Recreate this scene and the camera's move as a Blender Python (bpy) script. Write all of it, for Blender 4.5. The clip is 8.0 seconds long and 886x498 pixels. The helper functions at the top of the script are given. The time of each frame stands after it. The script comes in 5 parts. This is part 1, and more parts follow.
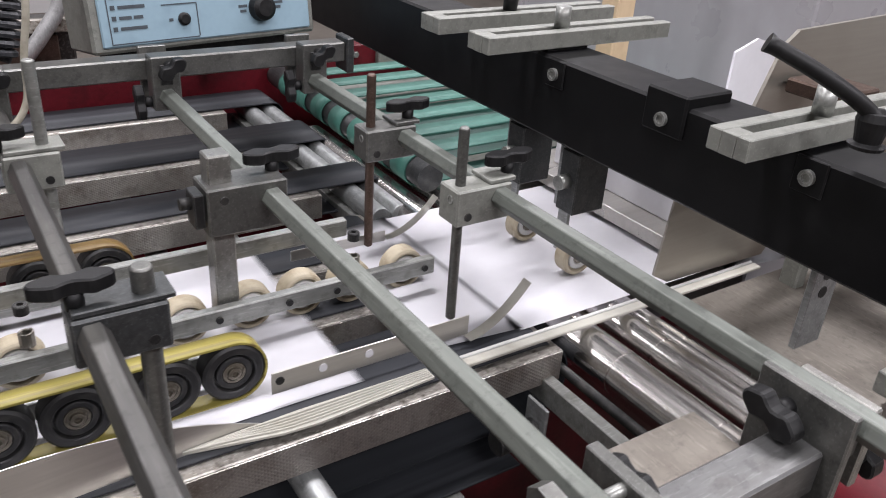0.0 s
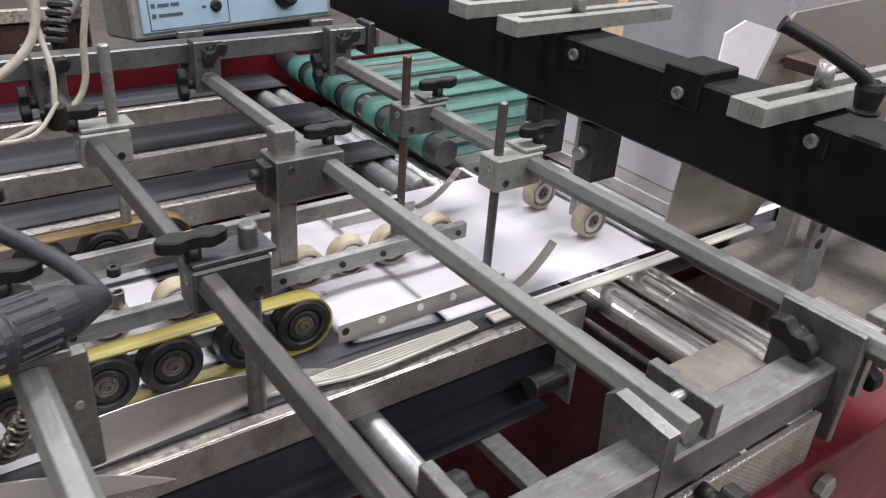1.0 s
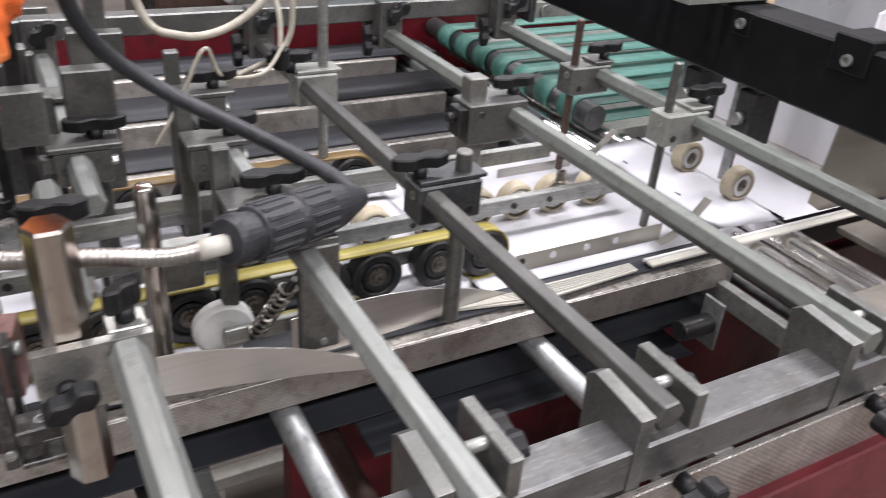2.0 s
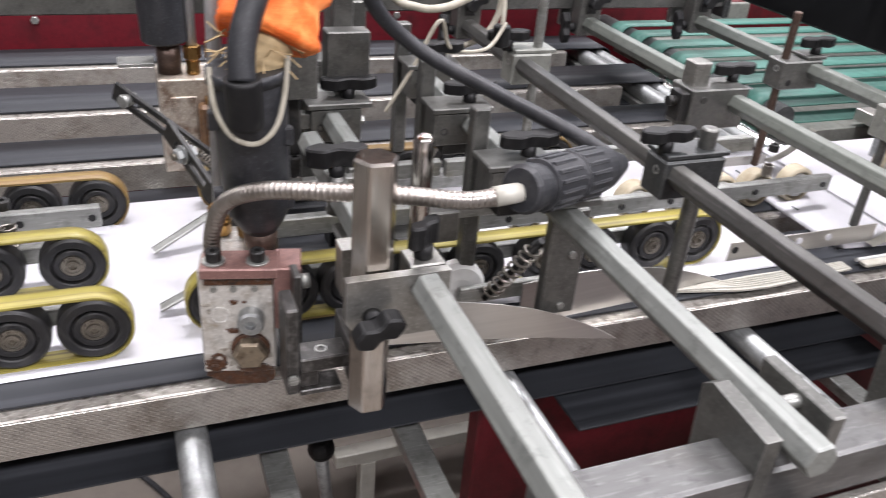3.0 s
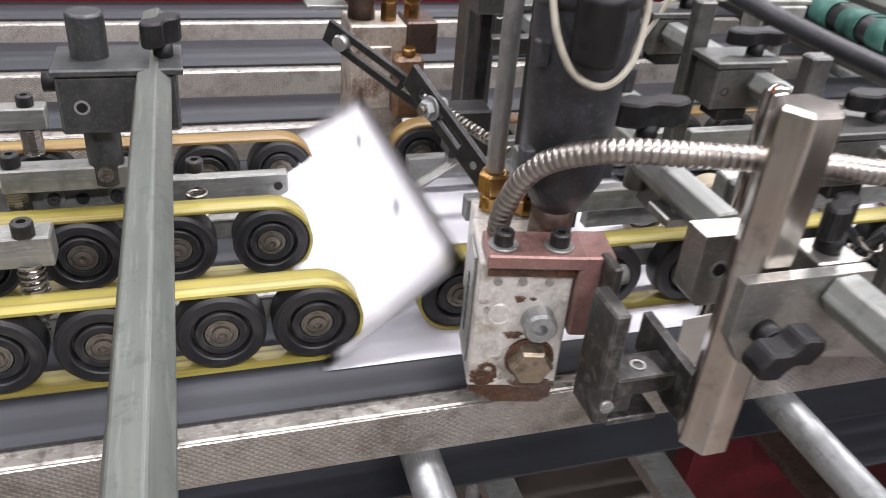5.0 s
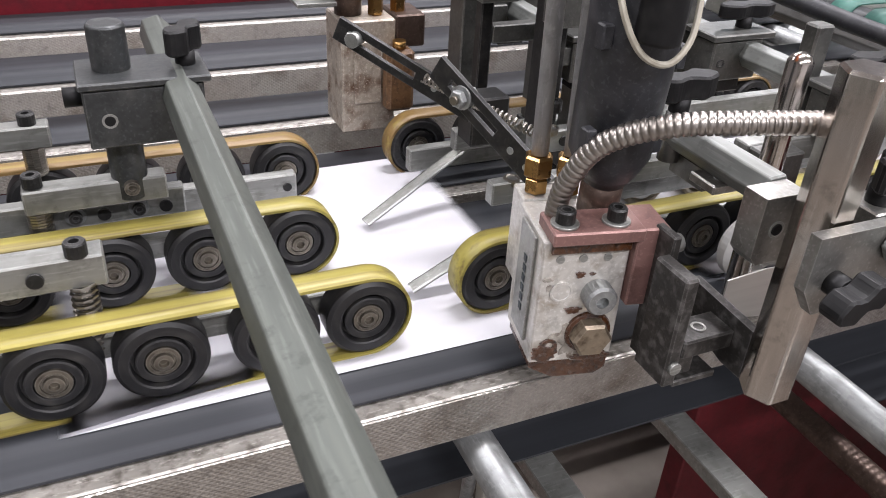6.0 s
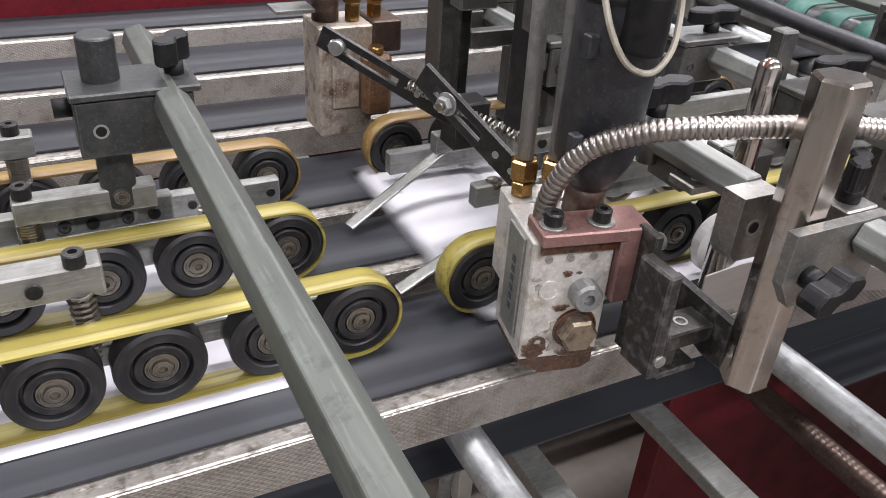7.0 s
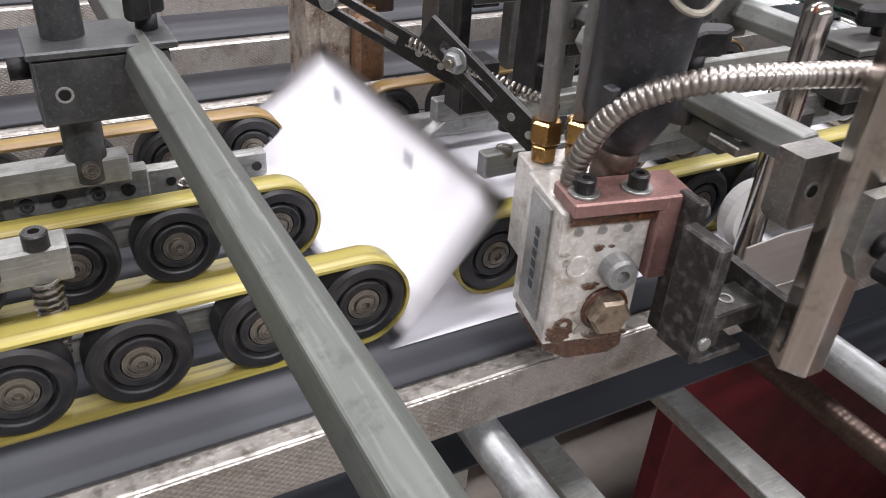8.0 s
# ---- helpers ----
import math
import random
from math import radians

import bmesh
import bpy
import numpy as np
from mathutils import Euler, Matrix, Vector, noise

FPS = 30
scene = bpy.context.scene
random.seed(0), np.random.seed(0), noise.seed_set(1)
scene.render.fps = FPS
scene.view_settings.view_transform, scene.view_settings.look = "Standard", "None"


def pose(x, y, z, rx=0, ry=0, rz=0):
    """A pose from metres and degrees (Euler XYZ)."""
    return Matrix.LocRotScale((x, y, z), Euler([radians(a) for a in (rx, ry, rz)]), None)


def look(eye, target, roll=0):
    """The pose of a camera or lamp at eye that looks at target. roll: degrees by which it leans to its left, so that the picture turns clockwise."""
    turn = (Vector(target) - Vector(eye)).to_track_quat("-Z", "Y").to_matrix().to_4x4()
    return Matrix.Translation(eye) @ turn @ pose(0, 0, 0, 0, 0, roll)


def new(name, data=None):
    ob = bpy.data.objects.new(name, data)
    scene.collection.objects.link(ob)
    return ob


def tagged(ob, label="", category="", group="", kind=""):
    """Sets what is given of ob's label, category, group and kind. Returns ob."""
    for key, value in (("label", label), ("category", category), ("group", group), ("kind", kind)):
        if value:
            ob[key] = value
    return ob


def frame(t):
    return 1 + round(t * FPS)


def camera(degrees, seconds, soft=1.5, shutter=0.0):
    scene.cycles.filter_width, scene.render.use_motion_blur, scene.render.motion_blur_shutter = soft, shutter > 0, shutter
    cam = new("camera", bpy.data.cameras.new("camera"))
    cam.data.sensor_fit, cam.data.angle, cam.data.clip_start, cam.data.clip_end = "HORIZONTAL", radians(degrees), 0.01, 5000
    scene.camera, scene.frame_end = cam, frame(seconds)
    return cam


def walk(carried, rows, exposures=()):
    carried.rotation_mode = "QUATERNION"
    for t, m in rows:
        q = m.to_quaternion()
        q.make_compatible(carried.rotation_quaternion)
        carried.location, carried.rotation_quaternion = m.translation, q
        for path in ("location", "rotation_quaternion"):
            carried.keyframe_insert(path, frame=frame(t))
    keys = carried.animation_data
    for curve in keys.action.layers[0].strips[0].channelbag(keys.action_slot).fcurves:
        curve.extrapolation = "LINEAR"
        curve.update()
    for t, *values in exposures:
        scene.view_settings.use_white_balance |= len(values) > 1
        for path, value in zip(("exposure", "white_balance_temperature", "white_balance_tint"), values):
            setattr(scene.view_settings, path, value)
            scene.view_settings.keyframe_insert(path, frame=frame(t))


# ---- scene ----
cam = camera(57.7, 8.0, soft=1.0, shutter=0.4)
PATH = [
    (0, (0.066, 0.089, 1.335), (1.073, 1.548, 0.41), 4.0),
    (0.5, (-0.001, 0.083, 1.344), (1.057, 1.494, 0.4), 4.3),
    (1, (-0.056, 0.061, 1.35), (1.017, 1.455, 0.399), 4.3),
    (1.2, (-0.083, 0.05, 1.346), (0.984, 1.447, 0.392), 4.4),
    (2.3, (-0.244, 0.02, 1.336), (0.577, 1.543, 0.333), 4.8),
    (2.5, (-0.272, 0.022, 1.324), (0.52, 1.573, 0.341), 4.7),
    (3, (-0.335, 0.05, 1.303), (0.347, 1.646, 0.309), 5.1),
    (3.5, (-0.373, 0.072, 1.288), (0.219, 1.704, 0.296), 5.2),
    (4, (-0.423, 0.1, 1.271), (0.152, 1.725, 0.257), 5.9),
    (4.5, (-0.461, 0.151, 1.238), (0.145, 1.766, 0.225), 6.3),
    (5, (-0.453, 0.228, 1.214), (0.099, 1.845, 0.175), 5.0),
    (5.2, (-0.458, 0.249, 1.2), (0.097, 1.849, 0.135), 4.5),
    (6.3, (-0.558, 0.245, 1.22), (0.226, 1.762, 0.18), 3.8),
    (6.5, (-0.561, 0.246, 1.223), (0.239, 1.752, 0.178), 4.1),
    (7, (-0.561, 0.243, 1.223), (0.256, 1.739, 0.178), 4.1),
    (7.5, (-0.558, 0.249, 1.204), (0.265, 1.732, 0.144), 4.1),
    (8, (-0.556, 0.295, 1.186), (0.298, 1.746, 0.106), 4.1),
]
walk(cam, [(t, look(eye, target, roll)) for t, eye, target, roll in PATH],
     [(0.0, -0.65), (1.2, -0.58), (2.4, -0.24), (3.0, -0.17), (4.0, -0.04), (5.5, -0.04), (6.3, -0.18), (8.0, -0.15)])

# ---- light: a workshop hall with rows of ceiling tubes ----
world = bpy.data.worlds.new("hall_air")
scene.world = world
world.use_nodes = True
world.node_tree.nodes["Background"].inputs[0].default_value = (0.9, 0.95, 1.0, 1)
world.node_tree.nodes["Background"].inputs[1].default_value = 0.008


def area_lamp(name, x, y, z, sx, sy, watts, color=(0.975, 0.94, 1.0)):
    d = bpy.data.lights.new(name, "AREA")
    d.shape, d.size, d.size_y, d.energy, d.color = "RECTANGLE", sx, sy, watts, color
    ob = new(name, d)
    ob.location = (x, y, z)
    return ob


for lx in (-2.2, 0.2, 2.6):
    for ly in (-2.0, 0.9, 3.6):
        area_lamp("tube_light", lx, ly, 3.52, 1.5, 0.32, {-2.2: 66, 0.2: 112, 2.6: 134}[lx] * {-2.0: 1.35, 0.9: 1.0, 3.6: 0.8}[ly])


# ---- materials ----
def material(name, color, rough=0.5, metal=0.0, var=0.25, scale=30.0, bump=0.15, stretch=(1, 1, 1), dirt=None, dirt_amount=0.35,
             dirt_scale=9.0, spec=0.5, wear=0.0, scratch=0.0, streak=False):
    """A surface with fine grain, larger blotches of wear or dirt, and a small relief."""
    m = bpy.data.materials.new(name)
    m.use_nodes = True
    nt = m.node_tree
    bs = nt.nodes["Principled BSDF"]
    N = nt.nodes.new
    L = nt.links.new
    tc = N("ShaderNodeTexCoord")
    mp = N("ShaderNodeMapping")
    mp.inputs["Scale"].default_value = stretch
    L(tc.outputs["Object"], mp.inputs[0])
    n1 = N("ShaderNodeTexNoise")
    n1.inputs["Scale"].default_value, n1.inputs["Detail"].default_value = scale * 12, 6
    L(mp.outputs[0], n1.inputs["Vector"])
    n2 = N("ShaderNodeTexNoise")
    n2.inputs["Scale"].default_value, n2.inputs["Detail"].default_value = dirt_scale * 4, 5
    L((mp if streak else tc).outputs[0 if streak else "Object"], n2.inputs["Vector"])
    r1 = N("ShaderNodeMapRange")
    r1.inputs[3].default_value, r1.inputs[4].default_value = 1 - var, 1 + var
    L(n1.outputs["Fac"], r1.inputs[0])
    hsv = N("ShaderNodeHueSaturation")
    hsv.inputs["Color"].default_value = (*color, 1)
    L(r1.outputs[0], hsv.inputs["Value"])
    r2 = N("ShaderNodeMapRange")
    r2.inputs[1].default_value, r2.inputs[2].default_value = 0.5, 0.72
    r2.inputs[3].default_value, r2.inputs[4].default_value = 0.0, dirt_amount
    L(n2.outputs["Fac"], r2.inputs[0])
    mix = N("ShaderNodeMixRGB")
    d = dirt or tuple(c * 0.45 for c in color)
    mix.inputs[2].default_value = (*d, 1)
    L(r2.outputs[0], mix.inputs[0])
    L(hsv.outputs[0], mix.inputs[1])
    last = mix
    if scratch:
        n3 = N("ShaderNodeTexNoise")
        n3.inputs["Scale"].default_value, n3.inputs["Detail"].default_value = 420, 5
        L(mp.outputs[0], n3.inputs["Vector"])
        r3 = N("ShaderNodeMapRange")
        r3.inputs[1].default_value, r3.inputs[2].default_value = 0.56, 0.68
        r3.inputs[4].default_value = scratch
        L(n3.outputs["Fac"], r3.inputs[0])
        m3 = N("ShaderNodeMixRGB")
        m3.inputs[2].default_value = (*(min(c * 1.7 + 0.03, 0.85) for c in color), 1)
        L(r3.outputs[0], m3.inputs[0])
        L(last.outputs[0], m3.inputs[1])
        last = m3
    if scratch:
        n5 = N("ShaderNodeTexNoise")
        n5.inputs["Scale"].default_value, n5.inputs["Detail"].default_value, n5.inputs["Roughness"].default_value = 75, 8, 0.72
        L(tc.outputs["Object"], n5.inputs["Vector"])
        r5 = N("ShaderNodeMapRange")
        r5.inputs[1].default_value, r5.inputs[2].default_value = 0.53, 0.64
        r5.inputs[4].default_value = 0.4
        L(n5.outputs["Fac"], r5.inputs[0])
        m5 = N("ShaderNodeMixRGB")
        m5.inputs[2].default_value = (*(c * 0.38 for c in color), 1)
        L(r5.outputs[0], m5.inputs[0])
        L(last.outputs[0], m5.inputs[1])
        last = m5
    if wear:
        bev = N("ShaderNodeBevel")
        bev.samples = 4
        bev.inputs["Radius"].default_value = 0.0013
        geo = N("ShaderNodeNewGeometry")
        dot = N("ShaderNodeVectorMath")
        dot.operation = "DOT_PRODUCT"
        L(bev.outputs[0], dot.inputs[0])
        L(geo.outputs["Normal"], dot.inputs[1])
        r4 = N("ShaderNodeMapRange")
        r4.inputs[1].default_value, r4.inputs[2].default_value = 0.985, 0.80
        r4.inputs[3].default_value, r4.inputs[4].default_value = 0.0, wear
        L(dot.outputs["Value"], r4.inputs[0])
        mul = N("ShaderNodeMath")
        mul.operation = "MULTIPLY"
        L(r4.outputs[0], mul.inputs[0])
        L(n1.outputs["Fac"], mul.inputs[1])
        m4 = N("ShaderNodeMixRGB")
        m4.inputs[2].default_value = (*(min(c * 1.8 + 0.22, 0.8) for c in color), 1)
        L(mul.outputs[0], m4.inputs[0])
        L(last.outputs[0], m4.inputs[1])
        last = m4
    L(last.outputs[0], bs.inputs["Base Color"])
    rr = N("ShaderNodeMapRange")
    rr.inputs[3].default_value, rr.inputs[4].default_value = max(rough - 0.12, 0.04), min(rough + 0.15, 1)
    L(n2.outputs["Fac"], rr.inputs[0])
    L(rr.outputs[0], bs.inputs["Roughness"])
    bs.inputs["Metallic"].default_value = metal
    bs.inputs["Specular IOR Level"].default_value = spec
    bp = N("ShaderNodeBump")
    bp.inputs["Strength"].default_value, bp.inputs["Distance"].default_value = bump, 0.0006
    L(n1.outputs["Fac"], bp.inputs["Height"])
    L(bp.outputs[0], bs.inputs["Normal"])
    return m


def knurled(name, color, rough, metal):
    """Bare steel rolled with a fine diamond pattern, stained in places."""
    m = material(name, color, rough, metal, 0.2, 20, 0.1, dirt=(0.15, 0.12, 0.09), dirt_amount=0.7, dirt_scale=6, wear=1.0, scratch=0.3)
    nt = m.node_tree
    N, L = nt.nodes.new, nt.links.new
    bs = nt.nodes["Principled BSDF"]
    tc = N("ShaderNodeTexCoord")
    sep = N("ShaderNodeSeparateXYZ")
    L(tc.outputs["Object"], sep.inputs[0])
    zy = N("ShaderNodeMath")
    zy.operation = "ADD"
    L(sep.outputs["Y"], zy.inputs[0])
    L(sep.outputs["Z"], zy.inputs[1])
    waves = []
    for s in (1, -1):
        mul = N("ShaderNodeMath")
        mul.operation = "MULTIPLY_ADD"
        mul.inputs[1].default_value = s * 1.4
        L(zy.outputs[0], mul.inputs[0])
        L(sep.outputs["X"], mul.inputs[2])
        k = N("ShaderNodeMath")
        k.operation = "MULTIPLY"
        k.inputs[1].default_value = 1050
        L(mul.outputs[0], k.inputs[0])
        w = N("ShaderNodeMath")
        w.operation = "SINE"
        L(k.outputs[0], w.inputs[0])
        waves.append(w)
    p = N("ShaderNodeMath")
    p.operation = "MAXIMUM"
    L(waves[0].outputs[0], p.inputs[0])
    L(waves[1].outputs[0], p.inputs[1])
    bp = N("ShaderNodeBump")
    bp.inputs["Strength"].default_value, bp.inputs["Distance"].default_value = 0.42, 0.0008
    L(p.outputs[0], bp.inputs["Height"])
    L(bp.outputs[0], bs.inputs["Normal"])
    return m


HEX = material("hex_bar_steel", (0.118, 0.128, 0.114), 0.46, 0.42, 0.32, 14, 0.15, (1, 0.06, 1), (0.18, 0.19, 0.17), 0.6, 10, wear=1.0, scratch=0.3, streak=True)
HEX_DARK = material("dark_hex_bar_steel", (0.058, 0.057, 0.054), 0.4, 0.5, 0.5, 14, 0.15, (1, 0.06, 1), (0.115, 0.112, 0.102), 0.7, 16, wear=1.0, scratch=0.5, streak=True)
HEX_MID = material("greenish_hex_bar_steel", (0.082, 0.09, 0.08), 0.46, 0.4, 0.35, 14, 0.2, (1, 0.06, 1), (0.14, 0.15, 0.132), 0.6, 12, wear=1.0, scratch=0.35, streak=True)
HEX_PALE = material("pale_hex_bar_steel", (0.195, 0.205, 0.193), 0.44, 0.42, 0.28, 14, 0.15, (1, 0.06, 1), (0.125, 0.13, 0.12), 0.65, 10, wear=0.8, scratch=0.3, streak=True)
BLOCK = material("blued_steel", (0.12, 0.121, 0.114), 0.38, 0.7, 0.3, 20, 0.15, dirt=(0.2, 0.196, 0.182), dirt_amount=0.55, wear=1.0, scratch=0.35)
CLAMPDARK = material("dark_blued_clamp", (0.043, 0.046, 0.047), 0.4, 0.5, 0.4, 20, 0.2, dirt=(0.085, 0.086, 0.082), dirt_amount=0.65, dirt_scale=14, wear=1.0, scratch=0.45)
GREY_STEEL = material("worn_grey_steel", (0.27, 0.267, 0.25), 0.34, 0.8, 0.28, 18, 0.12, dirt=(0.15, 0.145, 0.13), dirt_amount=0.6, dirt_scale=9, wear=1.0, scratch=0.4)
SLEEVE = material("dusty_black_sleeve", (0.019, 0.02, 0.023), 0.42, 0.0, 0.5, 12, 0.3, dirt=(0.042, 0.042, 0.046), dirt_amount=0.7, dirt_scale=14, spec=0.4, scratch=0.5)
OILY = material("dusty_oiled_steel", (0.034, 0.032, 0.03), 0.36, 0.4, 0.5, 20, 0.3, dirt=(0.15, 0.145, 0.138), dirt_amount=0.75, dirt_scale=34, wear=1.0, scratch=0.55)
DARK = material("black_oxide_steel", (0.017, 0.017, 0.017), 0.4, 0.35, 0.35, 20, 0.2, dirt=(0.055, 0.052, 0.048), dirt_amount=0.65, dirt_scale=18, spec=0.35, wear=0.9, scratch=0.35)
ALU = material("milled_steel_bar", (0.27, 0.275, 0.26), 0.36, 0.65, 0.25, 16, 0.12, (0.12, 1, 1), (0.14, 0.14, 0.125), 0.7, 12, wear=1.0, scratch=0.35)
CHROME = material("ground_roller_steel", (0.72, 0.7, 0.68), 0.2, 1.0, 0.06, 20, 0.02, (1, 0.03, 1), (0.5, 0.48, 0.45), 0.4, 20, streak=True)
PIPE = material("galvanised_pipe", (0.31, 0.322, 0.32), 0.42, 0.7, 0.28, 20, 0.12, (1, 0.2, 1), (0.17, 0.17, 0.165), 0.6, 12, wear=0.5, scratch=0.3)
HOSE = material("armoured_hose_steel", (0.36, 0.335, 0.31), 0.34, 1.0, 0.18, 20, 0.05, dirt=(0.14, 0.12, 0.1), dirt_amount=0.6)
TABLE = material("oily_table_steel", (0.16, 0.145, 0.125), 0.42, 0.7, 0.25, 16, 0.1, (1, 0.15, 1), (0.09, 0.078, 0.065), 0.8, 5, scratch=0.3)
TOOLED = material("grey_tooled_steel", (0.125, 0.125, 0.124), 0.38, 0.75, 0.3, 16, 0.12, (0.15, 1, 1), (0.07, 0.066, 0.06), 0.7, 7, wear=0.9, scratch=0.35)
NICKEL = material("nickel_hex_post", (0.5, 0.465, 0.43), 0.17, 1.0, 0.2, 20, 0.06, (1, 1, 0.06), (0.26, 0.21, 0.175), 0.65, 12, wear=0.6, scratch=0.25, streak=True)
GUNPIPE = material("dull_grey_pipe", (0.3, 0.3, 0.3), 0.5, 0.35, 0.2, 16, 0.1, (1, 1, 0.2), (0.2, 0.2, 0.2), 0.6, 14, scratch=0.3)
STAINLESS = material("stainless_sheet", (0.5, 0.485, 0.455), 0.3, 0.75, 0.15, 20, 0.05, (0.04, 1, 1), (0.34, 0.32, 0.285), 0.5, 6, wear=0.6, streak=True)
CHUTE = material("brushed_chute_sheet", (0.36, 0.34, 0.3), 0.3, 0.75, 0.1, 20, 0.04, (0.05, 1, 1), (0.24, 0.215, 0.18), 0.5, 1.2)
RAIL = knurled("knurled_rail_steel", (0.42, 0.4, 0.37), 0.36, 0.85)
PLASTIC = material("black_plastic", (0.006, 0.006, 0.0065), 0.48, 0.0, 0.3, 20, 0.15, dirt=(0.018, 0.018, 0.018), dirt_amount=0.6, dirt_scale=25, spec=0.25, wear=0.25)
RUBBER = material("wheel_rubber", (0.013, 0.013, 0.014), 0.42, 0.0, 0.5, 20, 0.3, dirt=(0.046, 0.044, 0.04), dirt_amount=0.8, dirt_scale=30, spec=0.4, wear=0.4, scratch=0.35)
HUB = material("greasy_hub_steel", (0.17, 0.152, 0.122), 0.36, 0.7, 0.4, 20, 0.3, dirt=(0.035, 0.029, 0.024), dirt_amount=0.9, dirt_scale=55, wear=1.0)
BELT = material("grey_conveyor_belt", (0.022, 0.024, 0.028), 0.5, 0.0, 0.4, 8, 0.06, (0.02, 1, 1), (0.046, 0.049, 0.056), 0.8, 14, spec=0.25, streak=True)
YELLOW = material("yellow_belt", (0.275, 0.235, 0.055), 0.42, 0.0, 0.5, 10, 0.08, (0.012, 1, 1), (0.115, 0.08, 0.03), 0.95, 45, streak=True)
ORANGE_BELT = material("amber_belt", (0.185, 0.115, 0.04), 0.44, 0.0, 0.5, 10, 0.08, (0.012, 1, 1), (0.27, 0.21, 0.06), 0.9, 45, streak=True)
PAPER = material("white_board", (0.58, 0.577, 0.605), 0.7, 0.0, 0.03, 10, 0.04, dirt=(0.53, 0.53, 0.555), dirt_amount=0.4, spec=0.25)
CREAM = material("cream_plastic_strip", (0.4, 0.39, 0.345), 0.35, 0.0, 0.1, 10, 0.05, (0.05, 1, 1), (0.3, 0.28, 0.23), 0.6)
RED = material("red_machine_paint", (0.092, 0.006, 0.011), 0.42, 0.0, 0.25, 10, 0.1, dirt=(0.04, 0.005, 0.007), dirt_amount=0.8, dirt_scale=6, spec=0.3, scratch=0.12)
SIGNALRED = material("bright_red_plastic", (0.6, 0.03, 0.025), 0.4, 0.0, 0.08, 10, 0.05)
BEAM = material("black_beam_paint", (0.003, 0.003, 0.0034), 0.45, 0.0, 0.3, 12, 0.12, dirt=(0.008, 0.008, 0.008), spec=0.2, wear=0.3)
GREEN = material("green_belt", (0.045, 0.15, 0.12), 0.5, 0.0, 0.15, 10, 0.06, (0.05, 1, 1), (0.03, 0.095, 0.078), 0.6)
BLUE = material("pale_blue_panel", (0.21, 0.305, 0.365), 0.5, 0.0, 0.05, 10, 0.03, dirt=(0.16, 0.24, 0.29), dirt_amount=0.5)
GREY_PAINT = material("grey_paint", (0.19, 0.195, 0.175), 0.45, 0.2, 0.15, 10, 0.08, dirt=(0.11, 0.11, 0.1), dirt_amount=0.6, wear=0.7, scratch=0.25)
BRASS = material("brass", (0.4, 0.24, 0.09), 0.28, 1.0, 0.12, 20, 0.06, dirt=(0.25, 0.14, 0.05), dirt_amount=0.6, dirt_scale=25)
GLUE = material("burnt_glue", (0.055, 0.021, 0.008), 0.25, 0.0, 0.9, 16, 1.0, dirt=(0.007, 0.005, 0.004), dirt_amount=1.0, dirt_scale=70, wear=0.8, scratch=0.6)
HEAD = material("nickel_gun_body", (0.56, 0.545, 0.51), 0.36, 0.45, 0.25, 20, 0.2, dirt=(0.27, 0.22, 0.16), dirt_amount=0.85, dirt_scale=18, wear=0.9, scratch=0.4)
RUST = material("rust_brown_glue", (0.15, 0.082, 0.04), 0.36, 0.15, 0.5, 14, 0.6, dirt=(0.035, 0.015, 0.009), dirt_amount=1.0, dirt_scale=26, wear=0.8, scratch=0.5)
HEADFAR = material("glue_stained_gun_body", (0.4, 0.35, 0.29), 0.4, 0.35, 0.4, 20, 0.4, dirt=(0.1, 0.045, 0.02), dirt_amount=1.0, dirt_scale=14, wear=0.8, scratch=0.6)
COPPER = material("copper_anodised_plate", (0.25, 0.14, 0.125), 0.42, 0.5, 0.2, 20, 0.1, dirt=(0.2, 0.125, 0.11), dirt_amount=0.6, dirt_scale=15, wear=0.8, scratch=0.35)
TAN = material("tan_rubber_tyre", (0.4, 0.35, 0.255), 0.55, 0.0, 0.15, 14, 0.1, dirt=(0.25, 0.2, 0.13), dirt_amount=0.7, dirt_scale=18)
NYLON = material("white_nylon", (0.5, 0.5, 0.485), 0.4, 0.0, 0.05, 14, 0.03, dirt=(0.38, 0.38, 0.36))
RAILTOP = material("chipped_rail_edge", (0.36, 0.34, 0.31), 0.4, 0.75, 0.35, 12, 0.3, (0.3, 1, 1), (0.08, 0.068, 0.055), 0.9, 26, wear=0.55, scratch=0.7)
PLUGBRONZE = material("dirty_bronze", (0.25, 0.205, 0.15), 0.42, 0.75, 0.3, 20, 0.3, dirt=(0.08, 0.055, 0.035), dirt_amount=0.9, dirt_scale=40, wear=0.8)
WRAP = material("wrapped_white_pallet", (0.27, 0.265, 0.28), 0.3, 0.0, 0.06, 4, 0.3, (1, 1, 0.2), (0.33, 0.33, 0.35), 0.5, 3)
CLOTH = material("orange_glass_cloth", (0.65, 0.12, 0.015), 0.8, 0.0, 0.3, 16, 0.8, (1, 1, 3), (0.95, 0.4, 0.12), 0.7, 9)
TWINE = material("straw_binding", (0.36, 0.27, 0.15), 0.85, 0.0, 0.35, 16, 0.8, dirt=(0.3, 0.2, 0.09), dirt_amount=0.8, dirt_scale=16)
CABLE = material("grey_cable", (0.018, 0.019, 0.022), 0.48, 0.0, 0.25, 10, 0.1, dirt=(0.045, 0.045, 0.048), dirt_amount=0.6, dirt_scale=16, spec=0.35, wear=0.6, scratch=0.35)
